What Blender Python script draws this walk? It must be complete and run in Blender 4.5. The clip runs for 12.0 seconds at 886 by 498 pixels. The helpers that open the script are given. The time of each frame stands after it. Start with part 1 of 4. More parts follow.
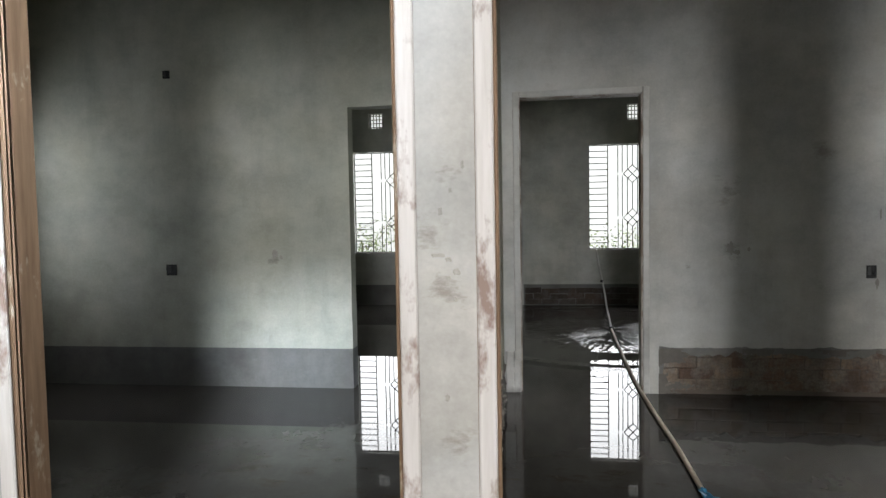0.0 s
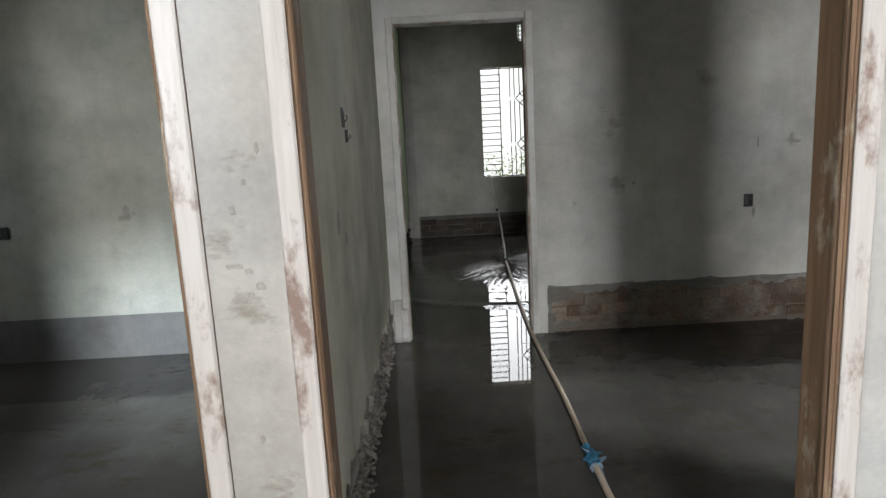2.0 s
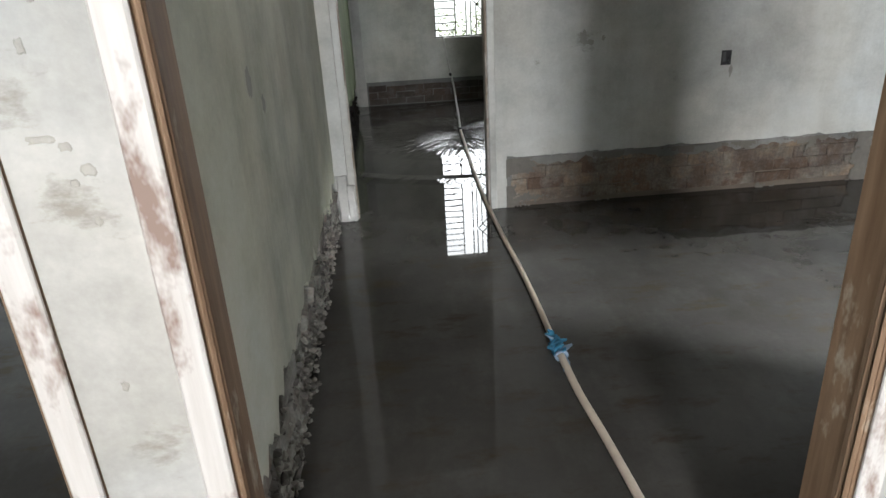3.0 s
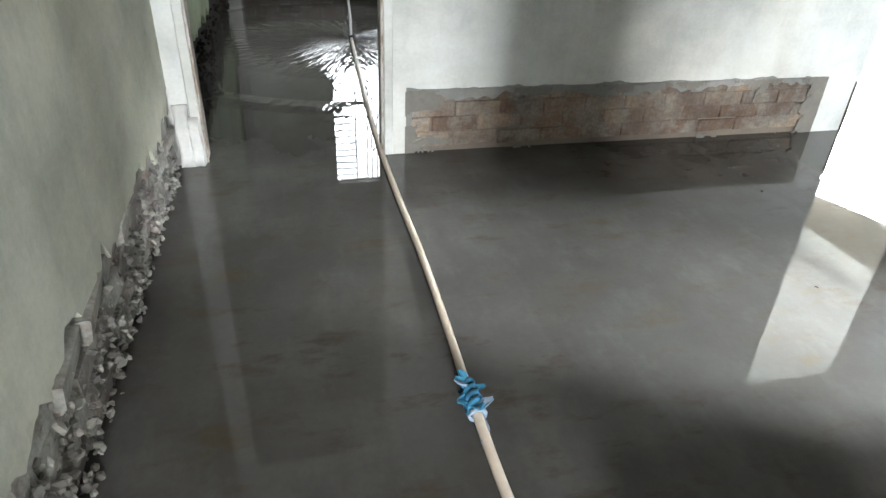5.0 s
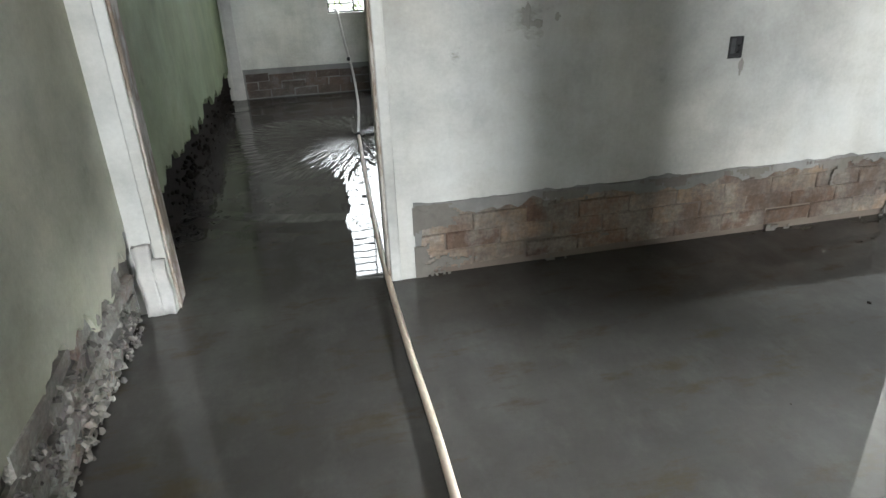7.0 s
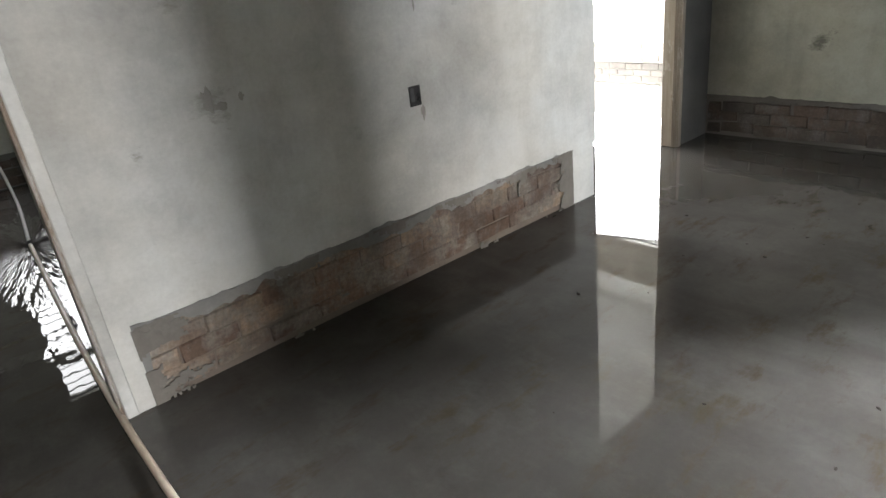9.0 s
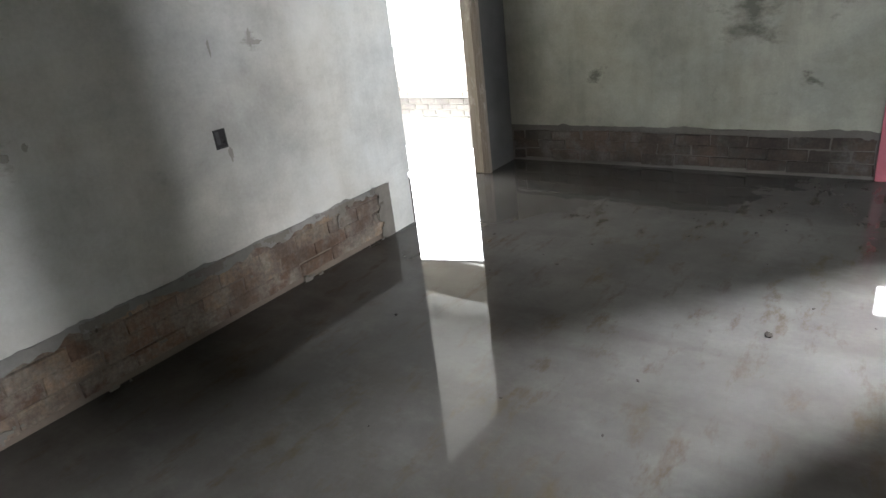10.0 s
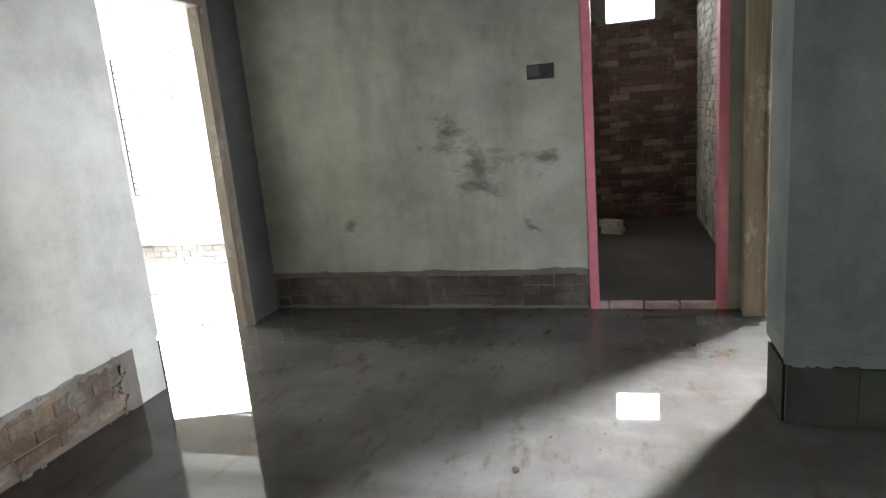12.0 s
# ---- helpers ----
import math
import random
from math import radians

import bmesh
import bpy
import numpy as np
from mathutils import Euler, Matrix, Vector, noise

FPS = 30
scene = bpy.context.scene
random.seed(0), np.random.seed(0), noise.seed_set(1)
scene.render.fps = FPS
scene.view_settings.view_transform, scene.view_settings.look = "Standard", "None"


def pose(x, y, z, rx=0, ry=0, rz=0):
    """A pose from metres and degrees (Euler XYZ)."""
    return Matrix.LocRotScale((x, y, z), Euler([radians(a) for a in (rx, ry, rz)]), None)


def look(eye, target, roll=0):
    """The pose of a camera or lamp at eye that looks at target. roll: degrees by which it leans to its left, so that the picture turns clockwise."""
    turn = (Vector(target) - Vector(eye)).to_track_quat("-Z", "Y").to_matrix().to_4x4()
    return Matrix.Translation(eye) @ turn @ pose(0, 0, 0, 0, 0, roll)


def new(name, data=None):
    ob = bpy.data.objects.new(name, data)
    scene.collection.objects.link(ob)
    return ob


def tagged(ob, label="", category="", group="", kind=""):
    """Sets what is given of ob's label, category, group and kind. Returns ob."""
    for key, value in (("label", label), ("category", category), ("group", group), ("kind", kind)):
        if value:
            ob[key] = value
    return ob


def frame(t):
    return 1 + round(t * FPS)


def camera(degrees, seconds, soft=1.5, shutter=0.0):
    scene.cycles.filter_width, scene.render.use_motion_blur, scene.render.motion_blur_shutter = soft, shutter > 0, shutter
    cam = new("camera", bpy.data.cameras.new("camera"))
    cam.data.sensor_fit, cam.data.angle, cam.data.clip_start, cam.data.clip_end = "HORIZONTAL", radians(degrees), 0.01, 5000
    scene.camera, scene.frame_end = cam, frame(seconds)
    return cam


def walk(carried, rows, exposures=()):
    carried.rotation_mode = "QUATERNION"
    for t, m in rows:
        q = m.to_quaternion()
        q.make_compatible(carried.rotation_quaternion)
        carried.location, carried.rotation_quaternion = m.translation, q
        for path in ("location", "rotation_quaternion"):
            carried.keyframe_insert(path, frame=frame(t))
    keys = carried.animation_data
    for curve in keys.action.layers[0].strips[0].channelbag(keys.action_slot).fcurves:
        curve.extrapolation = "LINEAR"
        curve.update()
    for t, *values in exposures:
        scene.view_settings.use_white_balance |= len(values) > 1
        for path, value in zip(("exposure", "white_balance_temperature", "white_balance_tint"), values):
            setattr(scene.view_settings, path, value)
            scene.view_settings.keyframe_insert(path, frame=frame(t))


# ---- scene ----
cam = camera(70.0, 12.0)

EXPOSURES = [(0.0, -0.62, 6480, 10), (1.0, -0.68, 6500, 10), (2.5, -0.48, 6480, 10), (3.2, 0.08, 6300, 8), (5.0, 1.02, 6200, 6), (6.5, 0.74, 6200, 6),
    (9.0, 0.22, 6550, 11), (10.0, 0.06, 6350, 11), (11.0, 0.18, 6200, 9), (12.0, 0.24, 6350, 10)]
PATH = [
    (0, (-0.839, 0.348, 1.297), (-1.097, 2.329, 1.196), -1.0),
    (0.5, (-0.842, 0.391, 1.35), (-0.948, 2.389, 1.358), -1.3),
    (1, (-0.745, 0.569, 1.365), (-0.827, 2.562, 1.226), -5.5),
    (1.5, (-0.681, 0.649, 1.454), (-0.775, 2.634, 1.222), -5.0),
    (2, (-0.674, 0.688, 1.427), (-0.648, 2.656, 1.071), -3.0),
    (2.5, (-0.645, 0.781, 1.388), (-0.567, 2.719, 0.898), -2.6),
    (3, (-0.638, 1.065, 1.342), (-0.497, 2.913, 0.591), -3.2),
    (3.2, (-0.606, 1.173, 1.361), (-0.398, 2.986, 0.543), -3.6),
    (5, (-0.469, 1.96, 1.266), (-0.032, 3.623, 0.243), 2.6),
    (5.5, (-0.477, 2.122, 1.267), (0.106, 3.801, 0.35), 1.3),
    (6, (-0.379, 2.303, 1.27), (0.258, 3.981, 0.389), -2.7),
    (6.5, (-0.289, 2.466, 1.268), (0.143, 4.21, 0.389), -3.3),
    (6.7, (-0.268, 2.523, 1.246), (0.078, 4.292, 0.379), -2.9),
    (8.3, (-0.339, 2.681, 1.327), (0.217, 4.508, 0.732), 2.3),
    (8.5, (-0.342, 2.715, 1.386), (0.358, 4.431, 0.635), -4.1),
    (9, (-0.247, 2.723, 1.378), (0.891, 4.157, 0.571), -7.0),
    (9.5, (-0.227, 2.468, 1.42), (1.06, 3.781, 0.632), -7.8),
    (10, (-0.229, 2.463, 1.387), (1.239, 3.592, 0.634), -6.9),
    (10.5, (-0.178, 2.39, 1.367), (1.379, 3.338, 0.544), -8.1),
    (11, (-0.172, 2.37, 1.391), (1.476, 3.132, 0.552), -7.0),
    (11.5, (-0.165, 2.352, 1.419), (1.593, 3.01, 0.729), -6.9),
    (12, (-0.163, 2.325, 1.494), (1.714, 2.871, 1.067), -5.0),
]
walk(cam, [(t, look(eye, target, roll)) for t, eye, target, roll in PATH], EXPOSURES)


# ---- light, sky and exposure ----
world = bpy.data.worlds.new("sky")
scene.world = world
world.use_nodes = True
wn = world.node_tree.nodes
sky = wn.new("ShaderNodeTexSky")
sky.sky_type = "NISHITA"
sky.sun_disc = False
sky.sun_elevation, sky.sun_rotation = radians(50), radians(200)
wn["Background"].inputs["Strength"].default_value = 0.14
world.node_tree.links.new(sky.outputs[0], wn["Background"].inputs["Color"])

sun_data = bpy.data.lights.new("sun", "SUN")
sun_data.energy, sun_data.angle, sun_data.color = 1.2, radians(12), (1.0, 0.96, 0.9)
sun = new("sun", sun_data)
sun.matrix_world = look((0, 0, 0), (-0.22, 0.6, -0.76))


def opening_light(name, eye, target, width, height, watts, colour=(0.95, 0.97, 1.0), spread=180):
    """Daylight standing in an opening."""
    data = bpy.data.lights.new(name, "AREA")
    data.shape, data.size, data.size_y, data.energy, data.color = "RECTANGLE", width, height, watts, colour
    data.spread = radians(spread)
    ob = new(name, data)
    ob.matrix_world = look(eye, target)
    return ob


opening_light("daylight_entrance", (-0.5, -3.06, 1.7), (-0.5, 2.2, 0.9), 0.7, 2.0, 430, (0.975, 0.975, 0.985))
# added fill through an unseen opening, to brighten the side wall and floor
opening_light("fill_hall_west", (-3.36, -0.9, 1.6), (2.7, 1.2, 0.8), 1.1, 1.1, 24, (0.86, 0.93, 1.0), 54)
# added narrow lamp that makes the bright patch in the left room
opening_light("fill_left_room_patch", (-1.3, -0.95, 3.4), (-2.78, 4.7, 0.55), 0.6, 0.6, 42, (0.78, 0.89, 1.0), 36)
opening_light("daylight_bedroom_window", (0.68, 9.76, 1.54), (0.68, 5, 1.2), 1.3, 1.6, 50)
opening_light("daylight_back_window", (-2.76, 9.76, 1.54), (-2.76, 5, 1.2), 1.3, 1.6, 50)
opening_light("daylight_corner_room", (7.26, 7.5, 1.6), (4.5, 6.6, 1.2), 2.6, 1.8, 430)
# added fill, aimed up to brighten the corner room's ceiling and walls
opening_light("fill_corner_room", (5.0, 9.76, 1.6), (5.6, 7.0, 2.6), 2.0, 1.5, 900)
opening_light("daylight_side_room", (6.05, -0.11, 2.35), (2.5, 2.2, 0.0), 0.5, 0.9, 150, spread=32)
# added fill through an unseen south opening, to brighten the side room walls
opening_light("fill_side_room", (4.2, -3.08, 1.6), (5.6, 1.0, 1.0), 1.2, 1.3, 350, (0.88, 0.94, 1.0))
opening_light("daylight_washroom", (8.0, 2.175, 2.53), (5.0, 2.1, 1.6), 0.55, 0.45, 25)
# added lamp in an unseen north opening, to light the brick side wall
opening_light("fill_washroom", (5.9, 3.66, 2.2), (5.8, 1.4, 1.9), 0.55, 0.65, 32, (1.0, 0.98, 0.86))
opening_light("daylight_left_room", (-5.0, 4.35, 1.5), (-3.0, 4.6, 0.8), 0.75, 1.25, 17)


# ---- materials ----
def material(name):
    m = bpy.data.materials.new(name)
    m.use_nodes = True
    nt = m.node_tree
    return m, nt, nt.nodes["Principled BSDF"]


def node(nt, kind, **settings):
    n = nt.nodes.new(kind)
    for key, value in settings.items():
        n.inputs[key].default_value = value
    return n


def noise_node(nt, coords, scale, detail=5.0, rough=0.6, stretch=None):
    n = node(nt, "ShaderNodeTexNoise", Scale=scale, Detail=detail, Roughness=rough)
    if stretch:
        mp = nt.nodes.new("ShaderNodeMapping")
        mp.inputs["Scale"].default_value = stretch
        nt.links.new(coords, mp.inputs["Vector"])
        coords = mp.outputs["Vector"]
    nt.links.new(coords, n.inputs["Vector"])
    return n.outputs["Fac"]


def ramp(nt, value, stops):
    r = nt.nodes.new("ShaderNodeValToRGB")
    el = r.color_ramp.elements
    while len(el) < len(stops):
        el.new(0.5)
    for e, (p, c) in zip(el, stops):
        e.position = p
        e.color = (*c, 1) if len(c) == 3 else c
    nt.links.new(value, r.inputs["Fac"])
    return r.outputs["Color"]


def mix(nt, fac, a, b, blend="MIX"):
    n = nt.nodes.new("ShaderNodeMix")
    n.data_type, n.blend_type = "RGBA", blend
    for socket, v in ((n.inputs["Factor"], fac), (n.inputs["A"], a), (n.inputs["B"], b)):
        if isinstance(v, bpy.types.NodeSocket):
            nt.links.new(v, socket)
        elif isinstance(v, (int, float)):
            socket.default_value = v
        else:
            socket.default_value = (*v, 1)
    return n.outputs["Result"]


def bump(nt, bsdf, height, strength, distance):
    b = node(nt, "ShaderNodeBump", Strength=strength, Distance=distance)
    nt.links.new(height, b.inputs["Height"])
    nt.links.new(b.outputs["Normal"], bsdf.inputs["Normal"])


def coords(nt):
    return nt.nodes.new("ShaderNodeTexCoord").outputs["Object"]


def grey(v):
    return (v, v, v)


def plaster_material(name, low, mid, high, stain, stain_amount=0.55, smudges=()):
    """Cement plaster: cloudy tone, damp stains running down, trowel marks."""
    m, nt, bsdf = material(name)
    co = coords(nt)
    cloud = ramp(nt, noise_node(nt, co, 1.1, 6, 0.62), [(0.3, low), (0.5, mid), (0.72, high)])
    runs = ramp(nt, noise_node(nt, co, 1.0, 5, 0.65, (2.2, 2.2, 0.45)), [(0.5, grey(0)), (0.75, grey(1))])
    runs_soft = mix(nt, stain_amount, (0, 0, 0), runs)
    c = mix(nt, runs_soft, cloud, stain)
    spots = ramp(nt, noise_node(nt, co, 7.0, 4, 0.6), [(0.66, grey(0)), (0.78, grey(0.4))])
    c = mix(nt, spots, c, stain)
    mottle = ramp(nt, noise_node(nt, co, 3.1, 6, 0.66, (1, 1, 1.25)), [(0.36, grey(0.30)), (0.52, grey(0.5)), (0.68, grey(0.64))])
    c = mix(nt, 0.38, c, mottle, "OVERLAY")
    for place, radius in smudges:
        # a damp blotch with a broken outline
        away = nt.nodes.new("ShaderNodeVectorMath")
        away.operation = "DISTANCE"
        away.inputs[1].default_value = place
        nt.links.new(co, away.inputs[0])
        edge = nt.nodes.new("ShaderNodeMapRange")
        for key, v in (("From Min", 0.0), ("From Max", radius), ("To Min", 0.24), ("To Max", -0.12)):
            edge.inputs[key].default_value = v
        nt.links.new(away.outputs["Value"], edge.inputs["Value"])
        total = nt.nodes.new("ShaderNodeMath")
        nt.links.new(edge.outputs["Result"], total.inputs[0])
        nt.links.new(noise_node(nt, co, 1.6 / radius, 5, 0.65, (1, 1, 1.9)), total.inputs[1])
        c = mix(nt, ramp(nt, total.outputs[0], [(0.58, grey(0)), (0.78, grey(0.8))]), c, stain)
    fine = noise_node(nt, co, 60, 4, 0.7)
    c = mix(nt, 0.12, c, ramp(nt, fine, [(0.3, grey(0.25)), (0.7, grey(0.75))]), "OVERLAY")
    broad = ramp(nt, noise_node(nt, co, 0.55, 3, 0.55, (1, 1, 0.7)), [(0.34, grey(0.30)), (0.66, grey(0.68))])
    c = mix(nt, 0.55, c, broad, "OVERLAY")
    hue = ramp(nt, noise_node(nt, co, 1.7, 4, 0.6), [(0.35, (1.0, 0.965, 0.88)), (0.65, (0.955, 0.985, 0.985))])
    c = mix(nt, 0.6, c, hue, "MULTIPLY")
    nt.links.new(c, bsdf.inputs["Base Color"])
    bsdf.inputs["Roughness"].default_value = 0.88
    h = mix(nt, 0.07, noise_node(nt, co, 9, 5, 0.6, (1, 1, 2.0)), fine)
    bump(nt, bsdf, h, 0.3, 0.008)
    return m


def timber_material(name, dark, light, splash, splash_at=0.6):
    m, nt, bsdf = material(name)
    co = coords(nt)
    grain = noise_node(nt, co, 6, 6, 0.65, (9, 9, 0.6))
    c = ramp(nt, grain, [(0.3, dark), (0.7, light)])
    blots = ramp(nt, noise_node(nt, co, 5, 5, 0.7, (1.6, 1.6, 0.8)), [(splash_at - 0.05, grey(0)), (splash_at + 0.06, grey(1))])
    c = mix(nt, blots, c, splash)
    nt.links.new(c, bsdf.inputs["Base Color"])
    bsdf.inputs["Roughness"].default_value = 0.7
    bump(nt, bsdf, grain, 0.4, 0.004)
    return m


def brick_material(name, tones, smear, smear_at):
    m, nt, bsdf = material(name)
    co = coords(nt)
    info = nt.nodes.new("ShaderNodeObjectInfo")
    c = ramp(nt, info.outputs["Random"], [(i / (len(tones) - 1), t) for i, t in enumerate(tones)])
    geo = nt.nodes.new("ShaderNodeNewGeometry")
    patch = noise_node(nt, geo.outputs["Position"], 6, 6, 0.72)
    c = mix(nt, ramp(nt, patch, [(smear_at - 0.06, grey(0)), (smear_at + 0.08, grey(0.9))]), c, smear)
    grime = ramp(nt, noise_node(nt, geo.outputs["Position"], 2.4, 4, 0.6), [(0.36, grey(0.75)), (0.56, grey(0))])
    c = mix(nt, grime, c, tuple(0.45 * v for v in tones[0]))
    fine = noise_node(nt, co, 55, 4, 0.7)
    c = mix(nt, 0.5, c, ramp(nt, fine, [(0.3, grey(0.2)), (0.7, grey(0.8))]), "OVERLAY")
    nt.links.new(c, bsdf.inputs["Base Color"])
    bsdf.inputs["Roughness"].default_value = 0.85
    bump(nt, bsdf, fine, 0.6, 0.006)
    return m


def plain_material(name, colour, roughness=0.6, metallic=0.0, vary=0.25, scale=30):
    m, nt, bsdf = material(name)
    co = coords(nt)
    n = noise_node(nt, co, scale, 4, 0.65)
    dark = tuple(v * (1 - vary) for v in colour)
    pale = tuple(min(1, v * (1 + vary)) for v in colour)
    nt.links.new(ramp(nt, n, [(0.3, dark), (0.7, pale)]), bsdf.inputs["Base Color"])
    bsdf.inputs["Roughness"].default_value, bsdf.inputs["Metallic"].default_value = roughness, metallic
    bump(nt, bsdf, n, 0.2, 0.002)
    return m


PLASTER = plaster_material("cement_plaster", (0.40, 0.40, 0.37), (0.47, 0.47, 0.44), (0.55, 0.55, 0.52), (0.22, 0.22, 0.19), 0.4)
PLASTER_PART = plaster_material("partition_plaster", (0.41, 0.405, 0.32), (0.515, 0.51, 0.425), (0.605, 0.60, 0.53), (0.19, 0.18, 0.14), 0.5)
PLASTER_MAIN = plaster_material("main_room_plaster", (0.44, 0.437, 0.42), (0.52, 0.517, 0.50), (0.60, 0.597, 0.58), (0.27, 0.255, 0.23), 0.4,
    [((0.6, 5, 1.03), 0.13), ((1.79, 5, 1.27), 0.10), ((0.3, 5, 0.92), 0.05), ((1.2, 5, 1.7), 0.2), ((0.55, 5, 1.45), 0.18)])
PLASTER_EAST = plaster_material("blotched_green_plaster", (0.25, 0.243, 0.21), (0.325, 0.317, 0.275), (0.40, 0.39, 0.345), (0.085, 0.08, 0.066), 0.4,
    [((4.33, 3.30, 1.04), 0.42), ((4.33, 3.55, 1.35), 0.35), ((4.33, 2.85, 1.1), 0.25), ((4.33, 4.35, 0.68), 0.14), ((4.33, 2.95, 0.62), 0.12)])
PLASTER_LEFT = plaster_material("left_room_plaster", (0.34, 0.35, 0.30), (0.42, 0.43, 0.38), (0.50, 0.50, 0.46), (0.20, 0.20, 0.17), 0.45,
    [((-2.76, 5, 1.0), 0.12)])
PLASTER_LIP = plaster_material("grey_cement_lip", (0.12, 0.12, 0.117), (0.19, 0.188, 0.182), (0.29, 0.286, 0.278), (0.08, 0.077, 0.07), 0.55)
PLASTER_PALE = plaster_material("pale_cement", (0.32, 0.312, 0.298), (0.42, 0.41, 0.395), (0.52, 0.51, 0.495), (0.22, 0.20, 0.175), 0.45,
    [((-1.03, 1.84, 1.12), 0.09), ((-1.07, 1.84, 1.26), 0.08), ((-1.02, 1.84, 1.4), 0.05), ((-1.0, 1.84, 0.75), 0.08)])
# side wall plaster, lowered in tone so its dim light sits in the colour
PLASTER_DIMMED = plaster_material("dimmed_green_plaster", (0.06, 0.066, 0.058), (0.092, 0.10, 0.09), (0.135, 0.145, 0.132), (0.036, 0.04, 0.034), 0.6)
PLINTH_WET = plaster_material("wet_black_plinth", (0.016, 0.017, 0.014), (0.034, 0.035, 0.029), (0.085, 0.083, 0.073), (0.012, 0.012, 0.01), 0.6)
PLASTER_MOSS = plaster_material("moss_green_plaster", (0.19, 0.23, 0.13), (0.25, 0.30, 0.18), (0.32, 0.36, 0.24), (0.10, 0.12, 0.07), 0.5)
# lighter copy of the plaster: strong daylight put into the colour
PLASTER_DAYLIT = plaster_material("daylit_plaster", (0.66, 0.65, 0.61), (0.73, 0.72, 0.68), (0.79, 0.78, 0.74), (0.5, 0.48, 0.43), 0.2)
PLASTER_SCAR = plaster_material("chipped_plaster", (0.20, 0.185, 0.165), (0.27, 0.255, 0.23), (0.35, 0.335, 0.31), (0.12, 0.11, 0.095), 0.5)
PLASTER_DIM_TAN = plaster_material("dim_tan_plaster", (0.20, 0.178, 0.145), (0.25, 0.225, 0.185), (0.31, 0.28, 0.235), (0.15, 0.13, 0.10), 0.4)
PLASTER_DENT = plaster_material("dented_plaster", (0.28, 0.268, 0.245), (0.35, 0.337, 0.31), (0.42, 0.405, 0.38), (0.18, 0.165, 0.145), 0.5)
# near-black tone: the shade on the short pier is put into its colour
PLASTER_STUB = plaster_material("shaded_stub_plaster", (0.04, 0.039, 0.036), (0.055, 0.054, 0.05), (0.08, 0.078, 0.073), (0.028, 0.027, 0.024), 0.4)
PLASTER_DARK = plaster_material("damp_plinth_cement", (0.11, 0.11, 0.108), (0.16, 0.16, 0.157), (0.22, 0.22, 0.215), (0.07, 0.068, 0.062), 0.5)
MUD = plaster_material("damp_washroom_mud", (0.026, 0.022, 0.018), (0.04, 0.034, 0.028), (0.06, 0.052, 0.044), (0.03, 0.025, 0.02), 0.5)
CEILING = plaster_material("slab_concrete", (0.40, 0.39, 0.36), (0.46, 0.45, 0.42), (0.52, 0.51, 0.48), (0.3, 0.29, 0.26), 0.3)
MORTAR_PALE = plaster_material("smeared_mortar", (0.11, 0.099, 0.087), (0.155, 0.143, 0.129), (0.22, 0.207, 0.192), (0.075, 0.063, 0.052), 0.55)
BRICK_SMEAR = plaster_material("brick_red_mortar", (0.095, 0.074, 0.06), (0.15, 0.12, 0.098), (0.205, 0.173, 0.147), (0.055, 0.044, 0.037), 0.5)
MORTAR = plaster_material("rough_mortar", (0.08, 0.073, 0.066), (0.125, 0.115, 0.105), (0.18, 0.168, 0.156), (0.05, 0.044, 0.04), 0.4)
TIMBER = timber_material("brown_timber", (0.13, 0.075, 0.04), (0.24, 0.15, 0.09), (0.42, 0.36, 0.28), 0.63)
TIMBER_WORN = timber_material("worn_greyed_timber", (0.20, 0.15, 0.11), (0.33, 0.27, 0.22), (0.48, 0.45, 0.41), 0.52)
TIMBER_PALE = timber_material("cement_smeared_timber", (0.47, 0.435, 0.40), (0.585, 0.55, 0.52), (0.23, 0.16, 0.13), 0.59)
TIMBER_OCHRE = timber_material("ochre_timber", (0.17, 0.128, 0.082), (0.26, 0.203, 0.14), (0.42, 0.385, 0.32), 0.62)
TIMBER_TAUPE = timber_material("grey_brown_timber", (0.15, 0.12, 0.09), (0.23, 0.19, 0.15), (0.33, 0.30, 0.26), 0.62)
PINK = plain_material("pink_primer", (0.52, 0.15, 0.19), 0.5, 0, 0.12, 12)
BRICK = brick_material("worn_brick", [(0.12, 0.076, 0.053), (0.20, 0.127, 0.085), (0.165, 0.120, 0.090), (0.30, 0.215, 0.145), (0.235, 0.180, 0.138)], (0.24, 0.215, 0.185), 0.49)
# tones raised close to the corner room wall, for its overexposed look
BRICK_PALE = brick_material("lightened_brick", [(0.44, 0.39, 0.33), (0.48, 0.43, 0.37)], (0.52, 0.48, 0.43), 0.48)
BRICK_DARK = brick_material("dark_damp_brick", [(0.055, 0.042, 0.035), (0.085, 0.058, 0.045), (0.07, 0.06, 0.053)], (0.105, 0.098, 0.09), 0.55)
BRICK_GREY = brick_material("broken_grey_brick", [(0.16, 0.13, 0.11), (0.22, 0.19, 0.165), (0.19, 0.12, 0.09)], (0.30, 0.30, 0.27), 0.45)
BRICK_RED = brick_material("bare_red_brick", [(0.055, 0.03, 0.024), (0.095, 0.048, 0.036), (0.065, 0.045, 0.038), (0.13, 0.075, 0.058), (0.20, 0.135, 0.11)], (0.22, 0.175, 0.15), 0.62)
# pale copy of the washroom brick: daylight on the side wall put into colour
BRICK_DAYLIT = brick_material("daylit_grey_brick", [(0.22, 0.19, 0.165), (0.32, 0.29, 0.26), (0.27, 0.20, 0.16)], (0.42, 0.41, 0.37), 0.50)
PINK_DUST = plain_material("pink_limed_brick", (0.46, 0.34, 0.33), 0.8, 0, 0.3, 14)
IRON = plain_material("black_iron", (0.03, 0.03, 0.03), 0.5, 0.6)
BOX_DARK = plain_material("black_plastic", (0.015, 0.015, 0.016), 0.6)
